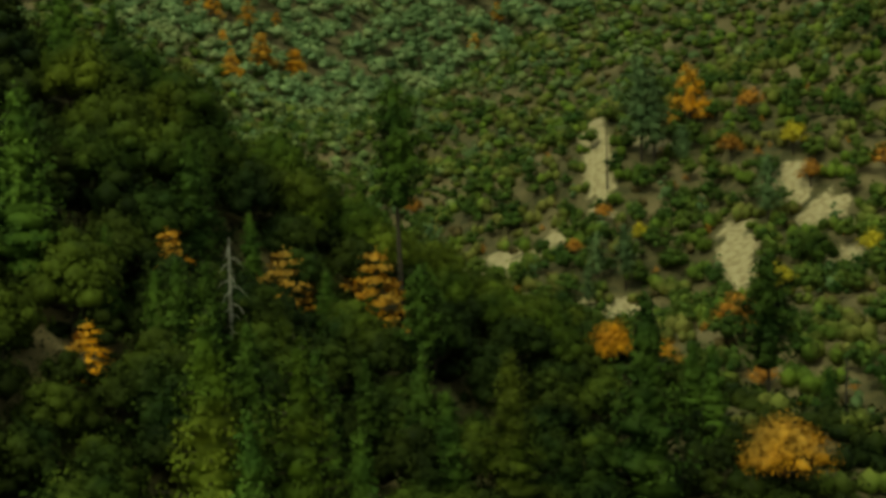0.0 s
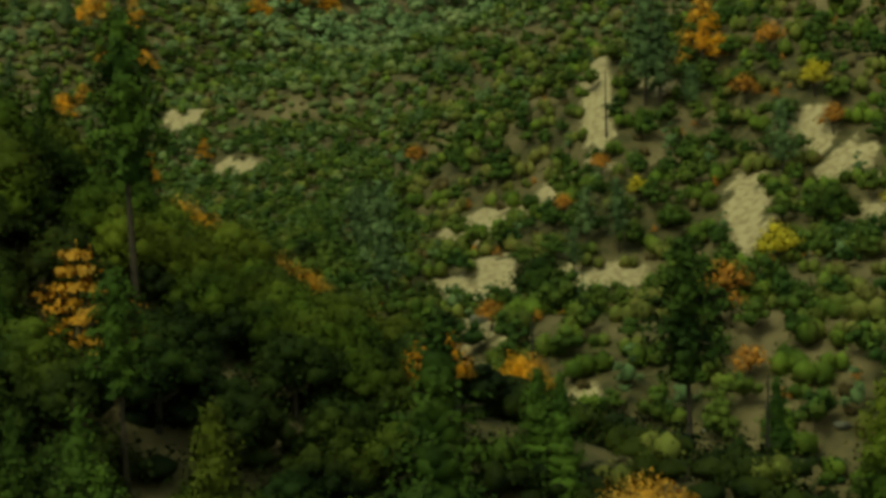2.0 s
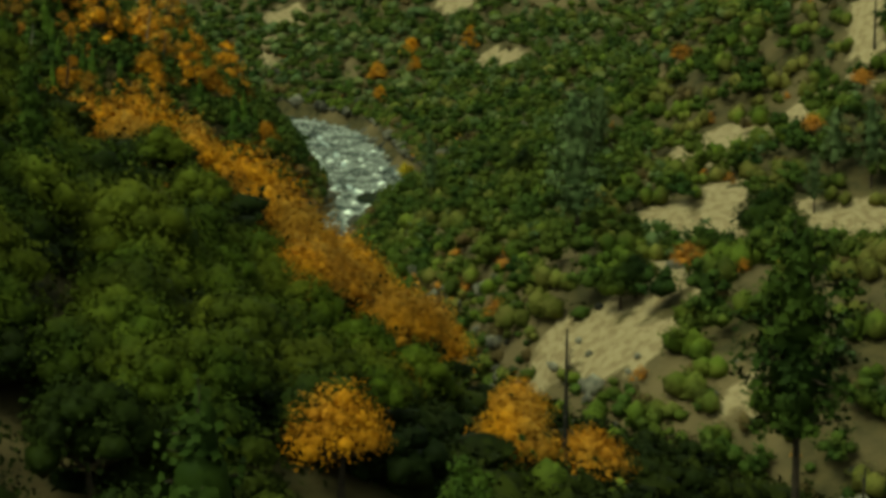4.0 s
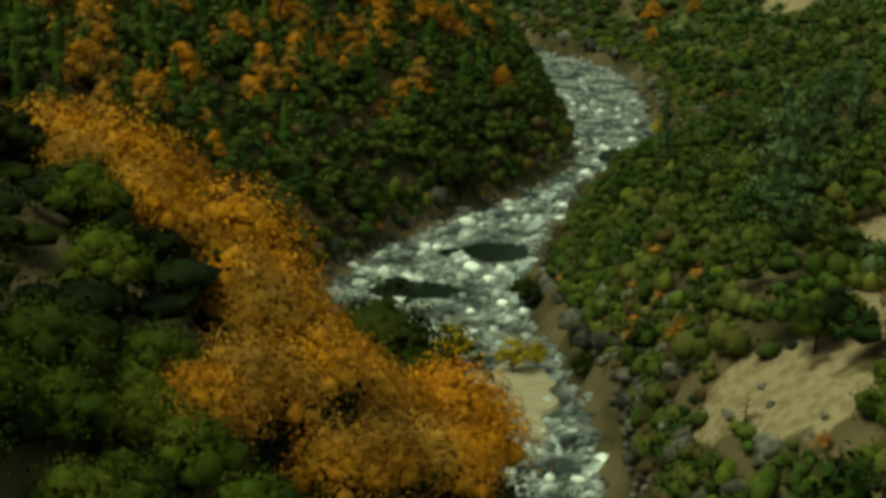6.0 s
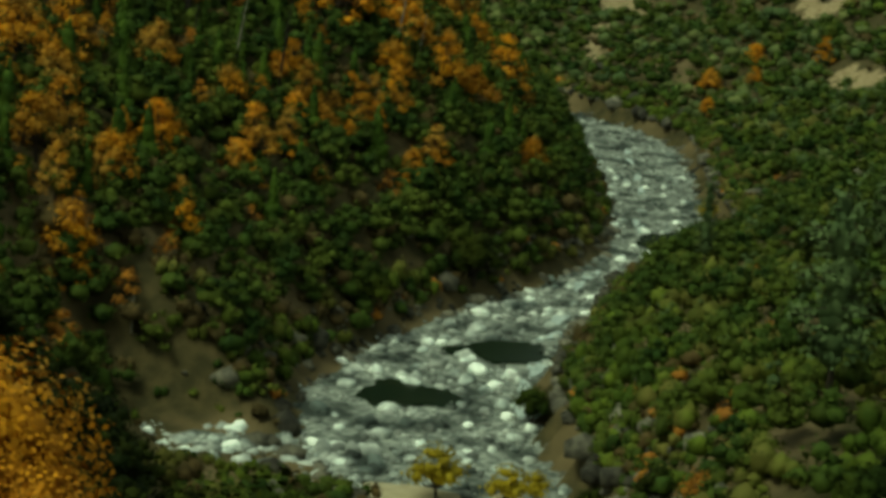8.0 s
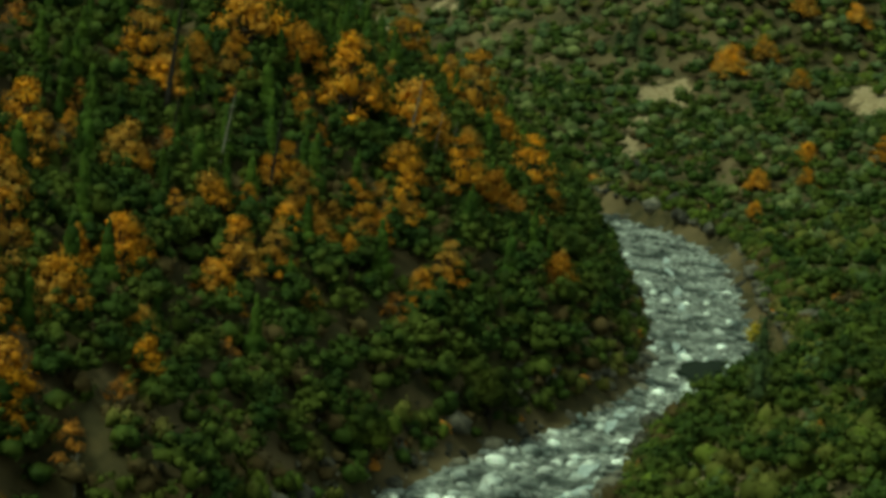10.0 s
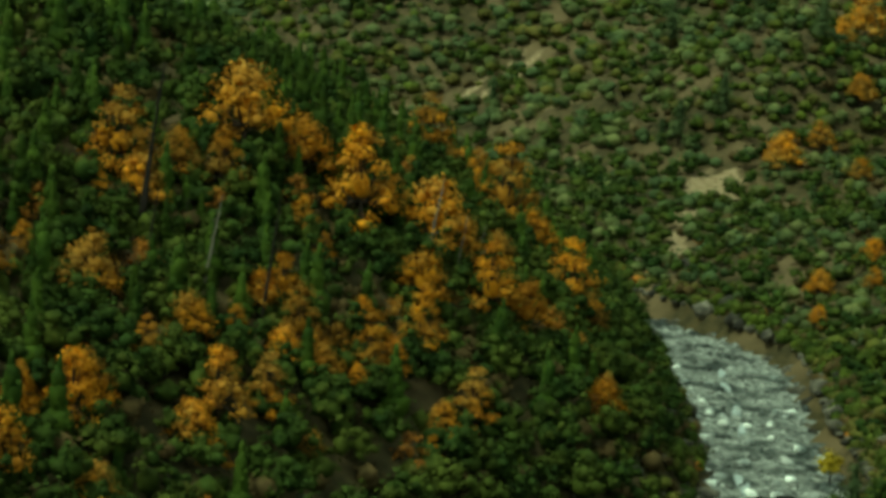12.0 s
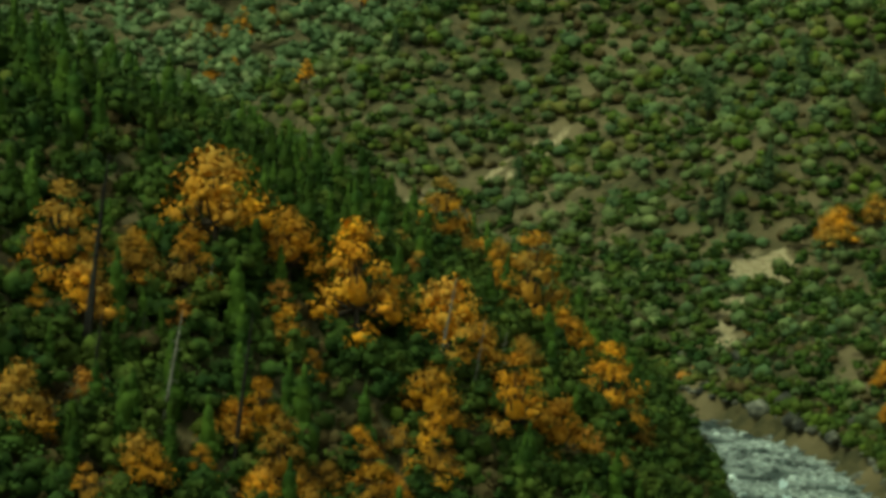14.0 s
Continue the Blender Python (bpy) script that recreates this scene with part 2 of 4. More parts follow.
def step(a, b, v):
    t = np.clip((v - a) / (b - a), 0, 1)
    return t * t * (3 - 2 * t)


# crest lines of the spurs across the river: slope of the flanks, roundness of the crest, then x, y, height along the crest
CRESTS = [
    (0.80, 9, [(-38, 461, 10), (-24, 456, 23), (-6, 432, 28), (4, 410, 29), (30, 392, 26), (80, 372, 25)]),
    (0.62, 10, [(-66, 566, 3), (-30, 562, 19), (-3, 558, 36), (16, 553, 49), (41, 551, 66), (66, 558, 72), (105, 547, 80), (220, 560, 140)]),
    (0.75, 8, [(80, 503, 44), (95, 510, 54), (105, 530, 70), (118, 547, 82)]),
    (0.34, 22, [(-152, 806, 0), (-125, 842, 13), (-107, 870, 19), (-80, 870, 33), (-56, 870, 39), (-39, 870, 44), (-12, 870, 54), (17, 868, 66), (62, 850, 88), (200, 830, 150)]),
    (0.48, 20, [(-172, 850, 3), (-184, 896, 24), (-182, 950, 56), (-200, 1060, 92), (-235, 1190, 125)]),
    (0.52, 25, [(-475, 1082, 34), (-455, 1082, 45), (-430, 1082, 58), (-395, 1084, 76), (-365, 1090, 91), (-300, 1125, 110), (-235, 1190, 125), (-190, 1330, 140), (-110, 1480, 158), (0, 1600, 175), (300, 1700, 230)]),
    (0.42, 40, [(-1500, 1500, 190), (-1000, 1560, 165), (-700, 1680, 170), (-400, 1850, 205), (200, 2100, 280)]),
]


def crest(x, y, slope, soft, nodes):
    """Height of a rounded spur that falls off to both sides of its crest line."""
    near, best = np.full(len(x), 1e6), np.zeros(len(x))
    for (ax, ay, az), (bx, by, bz) in zip(nodes[:-1], nodes[1:]):
        ux, uy = bx - ax, by - ay
        t = np.clip(((x - ax) * ux + (y - ay) * uy) / (ux * ux + uy * uy), 0, 1)
        d = np.hypot(x - ax - t * ux, y - ay - t * uy)
        best = np.where(d < near, az + t * (bz - az), best)
        near = np.minimum(near, d)
    return best - slope * (np.sqrt(near * near + soft * soft) - soft)


def higher(a, b, soft):
    return 0.5 * (a + b + np.sqrt((a - b) ** 2 + soft * soft))


def lower(a, b, soft):
    return 0.5 * (a + b - np.sqrt((a - b) ** 2 + soft * soft))


def bed(x, y):
    """Distance past the edge of the stony bed (negative inside), and the ground's height."""
    x, y = np.atleast_1d(np.asarray(x, float)), np.atleast_1d(np.asarray(y, float))
    past, z = np.empty(len(x)), np.empty(len(x))
    for i in range(0, len(x), 4000):
        px, py = x[i:i + 4000, None], y[i:i + 4000, None]
        dx, dy = px - RS[:, 0], py - RS[:, 1]
        d = np.hypot(dx, dy)
        k = np.argmin(d - RS[:, 2], axis=1)
        rows = np.arange(len(k))
        side = RT[k, 0] * dy[rows, k] - RT[k, 1] * dx[rows, k]
        w = 1 / (d * d + 60) ** 2
        w /= w.sum(1)[:, None]
        left, right, bluff = (w * RS[:, 3]).sum(1), (w * RS[:, 4]).sum(1), (w * RS[:, 5]).sum(1)
        g = d[rows, k] - RS[k, 2]
        past[i:i + 4000] = g
        far = np.maximum(g, 0)
        qx, qy = x[i:i + 4000], y[i:i + 4000]
        bend = np.where(side > 0, 190 + 460 * step(480, 400, qy), 90 + 900 * step(540, 470, qy))
        h = np.where(side > 0, left, right) * far / (1 + far / bend) + np.where(side > 0, 0, bluff * (1 - np.exp(-far / 13))) + 2.0 * step(0, 5, far)
        # the near spur on the left bank, which falls away under the flight
        spur = 67.5 - 0.6 * np.minimum(qx, 10) - 0.30 * np.clip(qx - 10, 0, 30) - 0.95 * np.maximum(qx - 40, 0)
        spur = spur - 0.32 * np.clip(205 - qy, 0, 45) - 0.8 * np.maximum(160 - qy, 0) - 0.2 * np.maximum(qy - 205, 0) - 0.33 * np.maximum(qy - 268, 0) - 3.5 * step(212, 238, qy) * step(284, 256, qy)
        low = lower(h, np.maximum(spur, 4), 4.5)
        west = np.where(qy < 420, low + (h - low) * step(330, 420, qy), h)
        # the wooded spur: its back falls away behind the crest that runs down to the bend
        behind, along = -0.916 * (qx + 240) + 0.40 * (qy - 630), 0.40 * (qx + 240) + 0.916 * (qy - 630)
        west = np.where(qy > 440, lower(west, 103 - 0.49 * along + 0.1 * np.minimum(along, 0) - 0.75 * np.maximum(behind, -90), 7), west)
        # the scrubby spurs across the river, with a hollow of bare earth among them
        east = h - 11 * np.exp(-((qx - 50) / 42) ** 2 - ((qy - 450) / 26) ** 2)
        for slope, soft, nodes in CRESTS:
            east = higher(east, crest(qx, qy, slope, soft, nodes) * step(-2, 10, far), 5)
        ribs = 3.6 * (0.6 - np.abs(np.sin((qy + 0.55 * qx + 9 * np.sin(qx / 47)) / 21 + 2))) + 1.2 * np.sin((qy + 0.7 * qx) / 9 + 0.9 * np.sin(qx / 31))
        east = east + ribs * step(15, 60, far)
        h = np.where(side > 0, west, east) + ripple(qx, qy) * step(8, 60, far) * 0.8
        # a low stony bar at the mouth of a side creek
        h = h * (1 - 0.95 * np.exp(-((qx + 97) / 24) ** 4 - ((qy - 456) / 11) ** 4))
        cap = 1.2 + 0.10 * np.clip(450 - qy, 0, 20) + 0.30 * np.maximum(430 - qy, 0) + 0.9 * np.maximum(-98 - qx, 0) + 1.2 * np.maximum(qy - 464, 0) + 1.5 * np.maximum(385 - qy, 0)
        h = np.where((side > 0) & (qy < 520), np.minimum(h, cap), h)
        z[i:i + 4000] = np.where(g > 0, np.maximum(h, 0), -0.15)
    return past, z


def ground_z(x, y):
    return bed(x, y)[1]


# bare earth, in the hollow and on the far slopes: x, y, half lengths across and along, turn
BARE = [(12, 505, 7.2, 10.7, 0.02), (25, 507, 6.0, 5.7, -0.00), (16, 459, 4.1, 12.5, 0.02), (30, 460, 3.2, 4.8, -0.02), (39, 456, 5.9, 8.2, -0.04), (65, 468, 3.5, 15.2, -0.10), (81, 493, 4.0, 5.2, -0.13), (86, 481, 5.1, 5.6, -0.15), (86, 455, 3.8, 7.1, -0.16), (39, 532, 2.8, 20.7, -0.03), (53, 530, 3.1, 4.0, -0.06), (7, 452, 6.9, 12.5, 0.10), (12, 400, 4.8, 9.4, 0.10), (18, 456, 2.6, 17.2, 0.07), (9, 385, 5.2, 4.1, 0.11), (29, 367, 3.8, 2.7, 0.04), (40, 456, 3.5, 6.4, 0.00), (1, 391, 6.4, 4.2, 0.21)]
BARE_FAR = [(-175, 893, 4.6, 4.5, 0.30), (-177, 878, 4.8, 7.6, 0.31), (-174, 856, 3.7, 6.5, 0.31), (-168, 834, 2.1, 9.8, 0.31), (-280, 996, 7.9, 3.7, 0.39), (-292, 974, 7.7, 2.6, 0.42), (-309, 952, 5.3, 3.6, 0.45), (-107, 880, 7.7, 14.5, 0.16), (-81, 787, 3.1, 11.6, 0.14), (-177, 886, 6.4, 9.2, 0.27), (-77, 787, 5.8, 6.3, 0.17), (-79, 787, 6.2, 10.0, 0.20), (-76, 777, 4.9, 9.8, 0.20), (-50, 515, 2.1, 2.9, 0.27), (-51, 499, 2.2, 3.9, 0.29), (-31, 489, 1.6, 5.3, 0.24)]


def bareness(x, y):
    """1 in the middle of a bare patch, 0 well outside it."""
    x, y = np.atleast_1d(x).astype(float), np.atleast_1d(y).astype(float)
    best = np.full(len(x), 9.0)
    wob = 0.45 * np.sin(x * 0.9 + y * 0.3) * np.sin(y * 1.1) + 0.18 * np.sin(x * 0.31) * np.sin(y * 0.27)
    for cx, cy, a, c, turn in BARE + BARE_FAR:
        ct, st = math.cos(turn), math.sin(turn)
        u, v = (x - cx) * ct + (y - cy) * st, (y - cy) * ct - (x - cx) * st
        best = np.minimum(best, np.sqrt((u / a) ** 2 + (v / c) ** 2) + wob)
    return step(1.38, 0.98, best)


def axis(lo, hi, fine, out_lo, out_hi):
    inner = np.arange(lo, hi + 0.1, fine)
    grow = np.cumsum(fine * 1.18 ** np.arange(1, 60))
    a = lo - grow[lo - grow > out_lo][::-1]
    b = hi + grow[hi + grow < out_hi]
    return np.concatenate([[out_lo], a, inner, b, [out_hi]])


gx, gy = axis(-360, 200, 3.2, -4500, 4500), axis(120, 920, 3.2, -3000, 4800)
XX, YY = np.meshgrid(gx, gy)
ZZ = ground_z(XX.ravel(), YY.ravel())
idx = np.arange(XX.size).reshape(XX.shape)
quads = np.stack([idx[:-1, :-1], idx[:-1, 1:], idx[1:, 1:], idx[1:, :-1]], -1).reshape(-1, 4)
ground = new("ground", mesh_of("ground", np.stack([XX.ravel(), YY.ravel(), ZZ], 1), quads, SOIL, True))
spread = ground.data.attributes.new("bare", "FLOAT", "POINT")
spread.data.foreach_set("value", bareness(XX.ravel(), YY.ravel()).astype(np.float32))
tagged(ground, "steep canyon slopes of dry tan soil and leaf litter", "ground", kind="structure")

# stony river bed: a ribbon that follows the river
across = np.linspace(-1, 1, 15)
inner = (RS[:, 1] > 300) & (RS[:, 0] > -260) & (RS[:, 0] < 80)
c, tn, hw = RS[inner, :2], RT[inner], RS[inner, 2]
nor = np.stack([-tn[:, 1], tn[:, 0]], 1)
rib = c[:, None, :] + nor[:, None, :] * (across[None, :, None] * (hw[:, None, None] + 1.5))
rz = 0.12 + 0.25 * np.sin(rib[..., 0] * 0.9) * np.sin(rib[..., 1] * 0.7)
idx = np.arange(rz.size).reshape(rz.shape)
quads = np.stack([idx[:-1, :-1], idx[:-1, 1:], idx[1:, 1:], idx[1:, :-1]], -1).reshape(-1, 4)
river_bed = new("river_bed", mesh_of("river_bed", np.concatenate([rib, rz[..., None]], 2).reshape(-1, 3), quads, GRAVEL, True))
tagged(river_bed, "pale grey gravel bed of a low mountain river", "river bed", kind="structure")


def blob_sheet(name, cx, cy, a, b, turn, z, mat, label, category, kind="structure"):
    """A level pool or bar with an uneven rim and a thin edge that goes down."""
    n = 40
    w = np.linspace(0, 2 * np.pi, n, endpoint=False)
    r = 1 + 0.16 * np.sin(3 * w + cx) + 0.10 * np.sin(5 * w + cy) + 0.06 * np.sin(9 * w)
    u, v = a * r * np.cos(w), b * r * np.sin(w)
    ct, st = math.cos(turn), math.sin(turn)
    x, y = cx + u * ct - v * st, cy + u * st + v * ct
    top = np.stack([x, y, np.full(n, z)], 1)
    low = np.stack([cx + (x - cx) * 1.06, cy + (y - cy) * 1.06, np.full(n, z - 0.7)], 1)
    k = np.arange(n)
    faces = [list(range(n))] + [[int(i), int(i + n), int((i + 1) % n + n), int((i + 1) % n)] for i in k]
    return tagged(new(name, mesh_of(name, np.concatenate([top, low]), faces, mat)), label, category, kind=kind)


POOLS = [(-80, 494, 7.5, 6.5, 0.2), (-77, 526, 8, 6.5, 0.5), (-83, 630, 3.8, 9, 0.1), (-98, 459, 6, 3, 0.3)]
for cx, cy, a, b, turn in POOLS:
    blob_sheet("water", cx, cy, a, b, turn, 0.55, POOL, "still dark green pool among pale boulders", "water")
SANDS = [(-60, 449, 9, 5, 0.2), (-46, 446, 7, 11, 0.35), (-41, 431, 4.5, 9, 0.3)]
for i, (cx, cy, a, b, turn) in enumerate(SANDS):
    blob_sheet("sand_bar", cx, cy, a, b, turn, 0.8 + 0.05 * i, SAND, "pale tan sand bar beside the river", "sand bar")
blob_sheet("gravel_bar", -89, 455, 22, 8, 0.05, 0.75, GRAVEL, "grey gravel bar at the mouth of a side creek", "gravel bar")

# ---------------------------------------------------------------- boulders
BOULDERS = []
for i in range(6):
    v, f = lump(ICO2, 0.16)
    v = v * np.array([1.0, rng.uniform(0.6, 0.9), rng.uniform(0.45, 0.7)])
    BOULDERS.append((v, f))


def turned(v, a):
    ca, sa = np.cos(a), np.sin(a)
    return np.stack([v[:, 0] * ca - v[:, 1] * sa, v[:, 0] * sa + v[:, 1] * ca, v[:, 2]], 1)


def in_pool(x, y, k=0.9, sheets=POOLS):
    for cx, cy, a, b, turn in sheets:
        if ((x - cx) / a) ** 2 + ((y - cy) / b) ** 2 < k:
            return True
    return False


boulder_mesh = [mesh_of("boulder", v, f, STONE) for v, f in BOULDERS]
stones, count = [], 0
for i in range(8500):
    k = rng.integers(0, inner.sum())
    u = rng.uniform(-1, 1)
    x, y = c[k] + nor[k] * u * hw[k] + rng.uniform(-2.5, 2.5, 2)
    if i % 12 == 0:      # the bar beside the bend
        x, y = rng.uniform(-112, -68), rng.uniform(446, 464)
    if in_pool(x, y, 0.9 if i % 9 else 0.3) or i % 4 and in_pool(x, y, 0.6, SANDS):
        continue
    r = min(0.28 + rng.exponential(0.36), 1.8) * (1 if y < 560 else 0.75)
    z = 0.1 + r * 0.15 + 0.5 * (x < -72 and y < 466)
    if r > 0.95 and count < 300 and 400 < y < 740:
        ob = new("boulder", boulder_mesh[i % 6])
        ob.matrix_basis = pose(x, y, z, rng.uniform(-15, 15), rng.uniform(-15, 15), rng.uniform(0, 360)) @ Matrix.Scale(r, 4)
        tagged(ob, "pale grey rounded boulder in the river bed", "boulder", "boulders in the river")
        count += 1
    else:
        v, f = BOULDERS[i % 6] if r > 1.15 else lump(ICO1, 0.2)
        v = v * (np.array([1, 0.8, 0.6]) if r <= 1.15 else 1)
        stones.append((turned(v * r, rng.uniform(0, 6.3)) + (x, y, z), f))
tagged(new("river_stones", mesh_of("river_stones", *joined(stones), STONE)), "countless pale stones strewn over the river bed", "stones", kind="stuff")


# angular dark rocks along both banks
ledges = []
for i in range(2600):
    k = rng.integers(0, inner.sum())
    u = rng.choice([-1, 1])
    x, y = c[k] + nor[k] * u * (hw[k] + rng.exponential(4.2) - 1.0) + rng.uniform(-1.5, 1.5, 2)
    r = 0.4 + rng.exponential(0.5)
    v, f = lump(ICO1, 0.35)
    ledges.append((turned(v * np.array([1.2, 0.9, 0.8]) * min(r, 2.6), rng.uniform(0, 6.3)), f, (x, y, r * 0.1)))
spots = np.array([at for *_, at in ledges])
spots[:, 2] += ground_z(spots[:, 0], spots[:, 1])
ledges = [(v + at, f) for (v, f, _), at in zip(ledges, spots)]
tagged(new("bank_rocks", mesh_of("bank_rocks", *joined(ledges), DARKROCK)), "dark angular rocks and ledges along the river banks", "rocks", kind="stuff")
for i, (cx, cy, a, b, turn) in enumerate([(-93, 646, 0.7, 4, 0.35), (-90, 640, 0.6, 4, 0.2), (-84, 590, 1.2, 4, 0.0), (-83, 580, 1.0, 4, 0.2), (-77, 553, 1.2, 5, 0.1), (-74, 541, 1.0, 4, -0.2), (-69, 520, 1.4, 5, 0.25), (-66, 507, 1.1, 5, 0.4), (-63, 497, 1.0, 4, 0.4), (-124, 735, 0.8, 4, 0.3), (-119, 722, 0.7, 4, 0.5), (-110, 700, 0.8, 4, 0.3), (-104, 684, 0.7, 4, 0.3), (-52, 466, 0.9, 4, 0.6), (-33, 425, 0.8, 5, 0.5)]):
    blob_sheet("water", cx, cy, a, b, turn, 0.44 + 0.006 * i, FOAM, "shallow white water running between boulders", "water")


# ---------------------------------------------------------------- plants
def trunk_shape(h, r, lean=0.3, top=0.12):
    k = np.linspace(0, 1, 6)
    return np.array([[lean * q * q, lean * 0.5 * math.sin(3 * q), q * h - (0.8 if q == 0 else 0)] for q in k]), np.array([r * ((1 - q) * (1 - top) + top) for q in k])


def oak_shapes(h, w, lobes, cards, size, core=0.9, limbs=True, base=0.34, sub=ICO2, peak=0.0):
    """Broad crown of leafy lobes on forked limbs: trunk, branches, crown. peak: how far the crown narrows to a point."""
    pts, rad = trunk_shape(h * 0.5, 0.05 * h ** 0.9, 0.4)
    wood, crown = [], []
    mid = np.array([0, 0, h * 0.45])
    for i in range(lobes):
        a = i * 2.4 + rng.uniform(-0.4, 0.4)
        q = math.sqrt((i + 0.5) / lobes)
        lift = h * (0.82 - 0.82 * base * q * q - base * 0.35 * q) + rng.uniform(-0.05, 0.05) * h
        reach = w * 0.36 * q * (1 + peak * (0.75 - lift / h))
        cen = np.array([math.cos(a) * reach, math.sin(a) * reach, lift + peak * h * 0.16 * (1 - q)])
        r = w * rng.uniform(0.15, 0.22) * (1 - 0.35 * peak * (1 - q))
        if limbs:
            wood.append(tube([pts[3], (pts[3] + cen) / 2 + (0, 0, -0.3), cen + (0, 0, r * 0.5)], [0.018 * h, 0.012 * h, 0.004 * h], 4))
        if core:
            crown.append(clump(sub, np.array([0.86, 0.86, 0.74]) * r * core, cen, 0.26))
        p = ball_points(cards)
        at = cen + p * r * rng.uniform(0.70, 1.38, (len(p), 1)) * (1, 1, 0.88)
        crown.append(leaf_cards(at, unit(p) * 0.75 + unit(at - mid) * 0.4 + (0, 0, 0.15), size))
    if core:
        crown.append(clump(sub, np.array([w * 0.28, w * 0.28, h * 0.24]) * core, (0, 0, h * (0.60 - 0.3 * base))))
    return tube(pts, rad, 6), joined(wood) if wood else None, joined(crown)


def pine_shapes(h, w, whorls, clear, size, dense=5, open_top=0.75, droop=0.12, limbs=True, core=0.0, flat=1.0, sub=ICO1):
    """Straight trunk with whorls of needled branches: trunk, branches, crown."""
    pts, rad = trunk_shape(h, 0.014 * h + 0.06, 0.25, top=0.06)
    wood, crown = [], []
    for i in range(whorls):
        q = (i + 0.5) / whorls
        z = h * (clear + (0.97 - clear) * q)
        reach = w * 0.5 * ((1 - q) ** open_top * (0.82 + 0.18 * math.sin(i * 2.1)) + 0.06)
        if q < 0.15:
            reach *= 0.75
        arms = 6 if q < 0.8 else 4
        if core and q < 0.95:
            crown.append(clump(sub, np.array([reach * core, reach * core, h * (0.97 - clear) / whorls * 1.4 * flat ** 2]), (rng.normal(0, 0.06) * reach, rng.normal(0, 0.06) * reach, z), 0.25))
        for j in range(arms):
            a = 2 * math.pi * (j + 0.37 * i) / arms + rng.uniform(-0.35, 0.35)
            ln = reach * rng.uniform(0.6, 1.15)
            tip = np.array([math.cos(a) * ln, math.sin(a) * ln, z + ln * rng.uniform(-droop, 0.35 * flat)])
            root = np.array([0, 0, z - 0.1])
            if limbs:
                wood.append(tube([root, tip], [0.05 + 0.002 * h, 0.02], 3))
            n = max(2, int(dense * (0.4 + ln / (w * 0.5))))
            t = rng.uniform(0.35, 1.05, (n, 1)) ** 0.7
            pos = root + (tip - root) * t + rng.normal(0, 0.03 * w, (n, 3)) * (1, 1, flat)
            crown.append(leaf_cards(pos, unit(tip - root) * 0.7 * t + (0, 0, 0.55), size, 0.5))
    crown.append(leaf_cards(np.array([[0, 0, h * k] for k in (0.9, 0.94, 0.97, 1.0)]), np.tile([0.5, 0, 0.5], (4, 1)), size * 0.8, 0.8))
    return tube(pts, rad, 6), joined(wood) if wood else None, joined(crown)


def shrub_shape(h, w, cards, size, lobes=3, sub=ICO1, core=0.84):
    """Rounded bush, leafy to the ground: one shape."""
    out = []
    for i in range(lobes):
        a = i * 2.4 + rng.uniform(-0.5, 0.5)
        off = 0.0 if lobes == 1 else 0.21
        r = rng.uniform(0.85, 1.1) * (0.46 if lobes == 1 else 0.33)
        cen = np.array([math.cos(a) * w * off, math.sin(a) * w * off, h * rng.uniform(0.38, 0.52)])
        radii = np.array([w * r, w * r, h * 0.52])
        out.append(clump(sub, radii * core, cen, 0.22, 3.4))
        p = ball_points(cards // lobes)
        at = cen + p * radii * rng.uniform(0.78, 1.26, (len(p), 1))
        out.append(leaf_cards(at, p * 0.8 + (0, 0, 0.2), size))
    return joined(out)


def leafy(name, shape, mat):
    v, f, n = shape
    return mesh_of(name, v, f, mat, normals=n)


def kind_of_tree(shapes, leaf, bark=BARK):
    return [(mesh_of("trunk", *t, bark), mesh_of("limb_framework", *w, bark), leafy("crown", k, leaf)) for t, w, k in shapes]


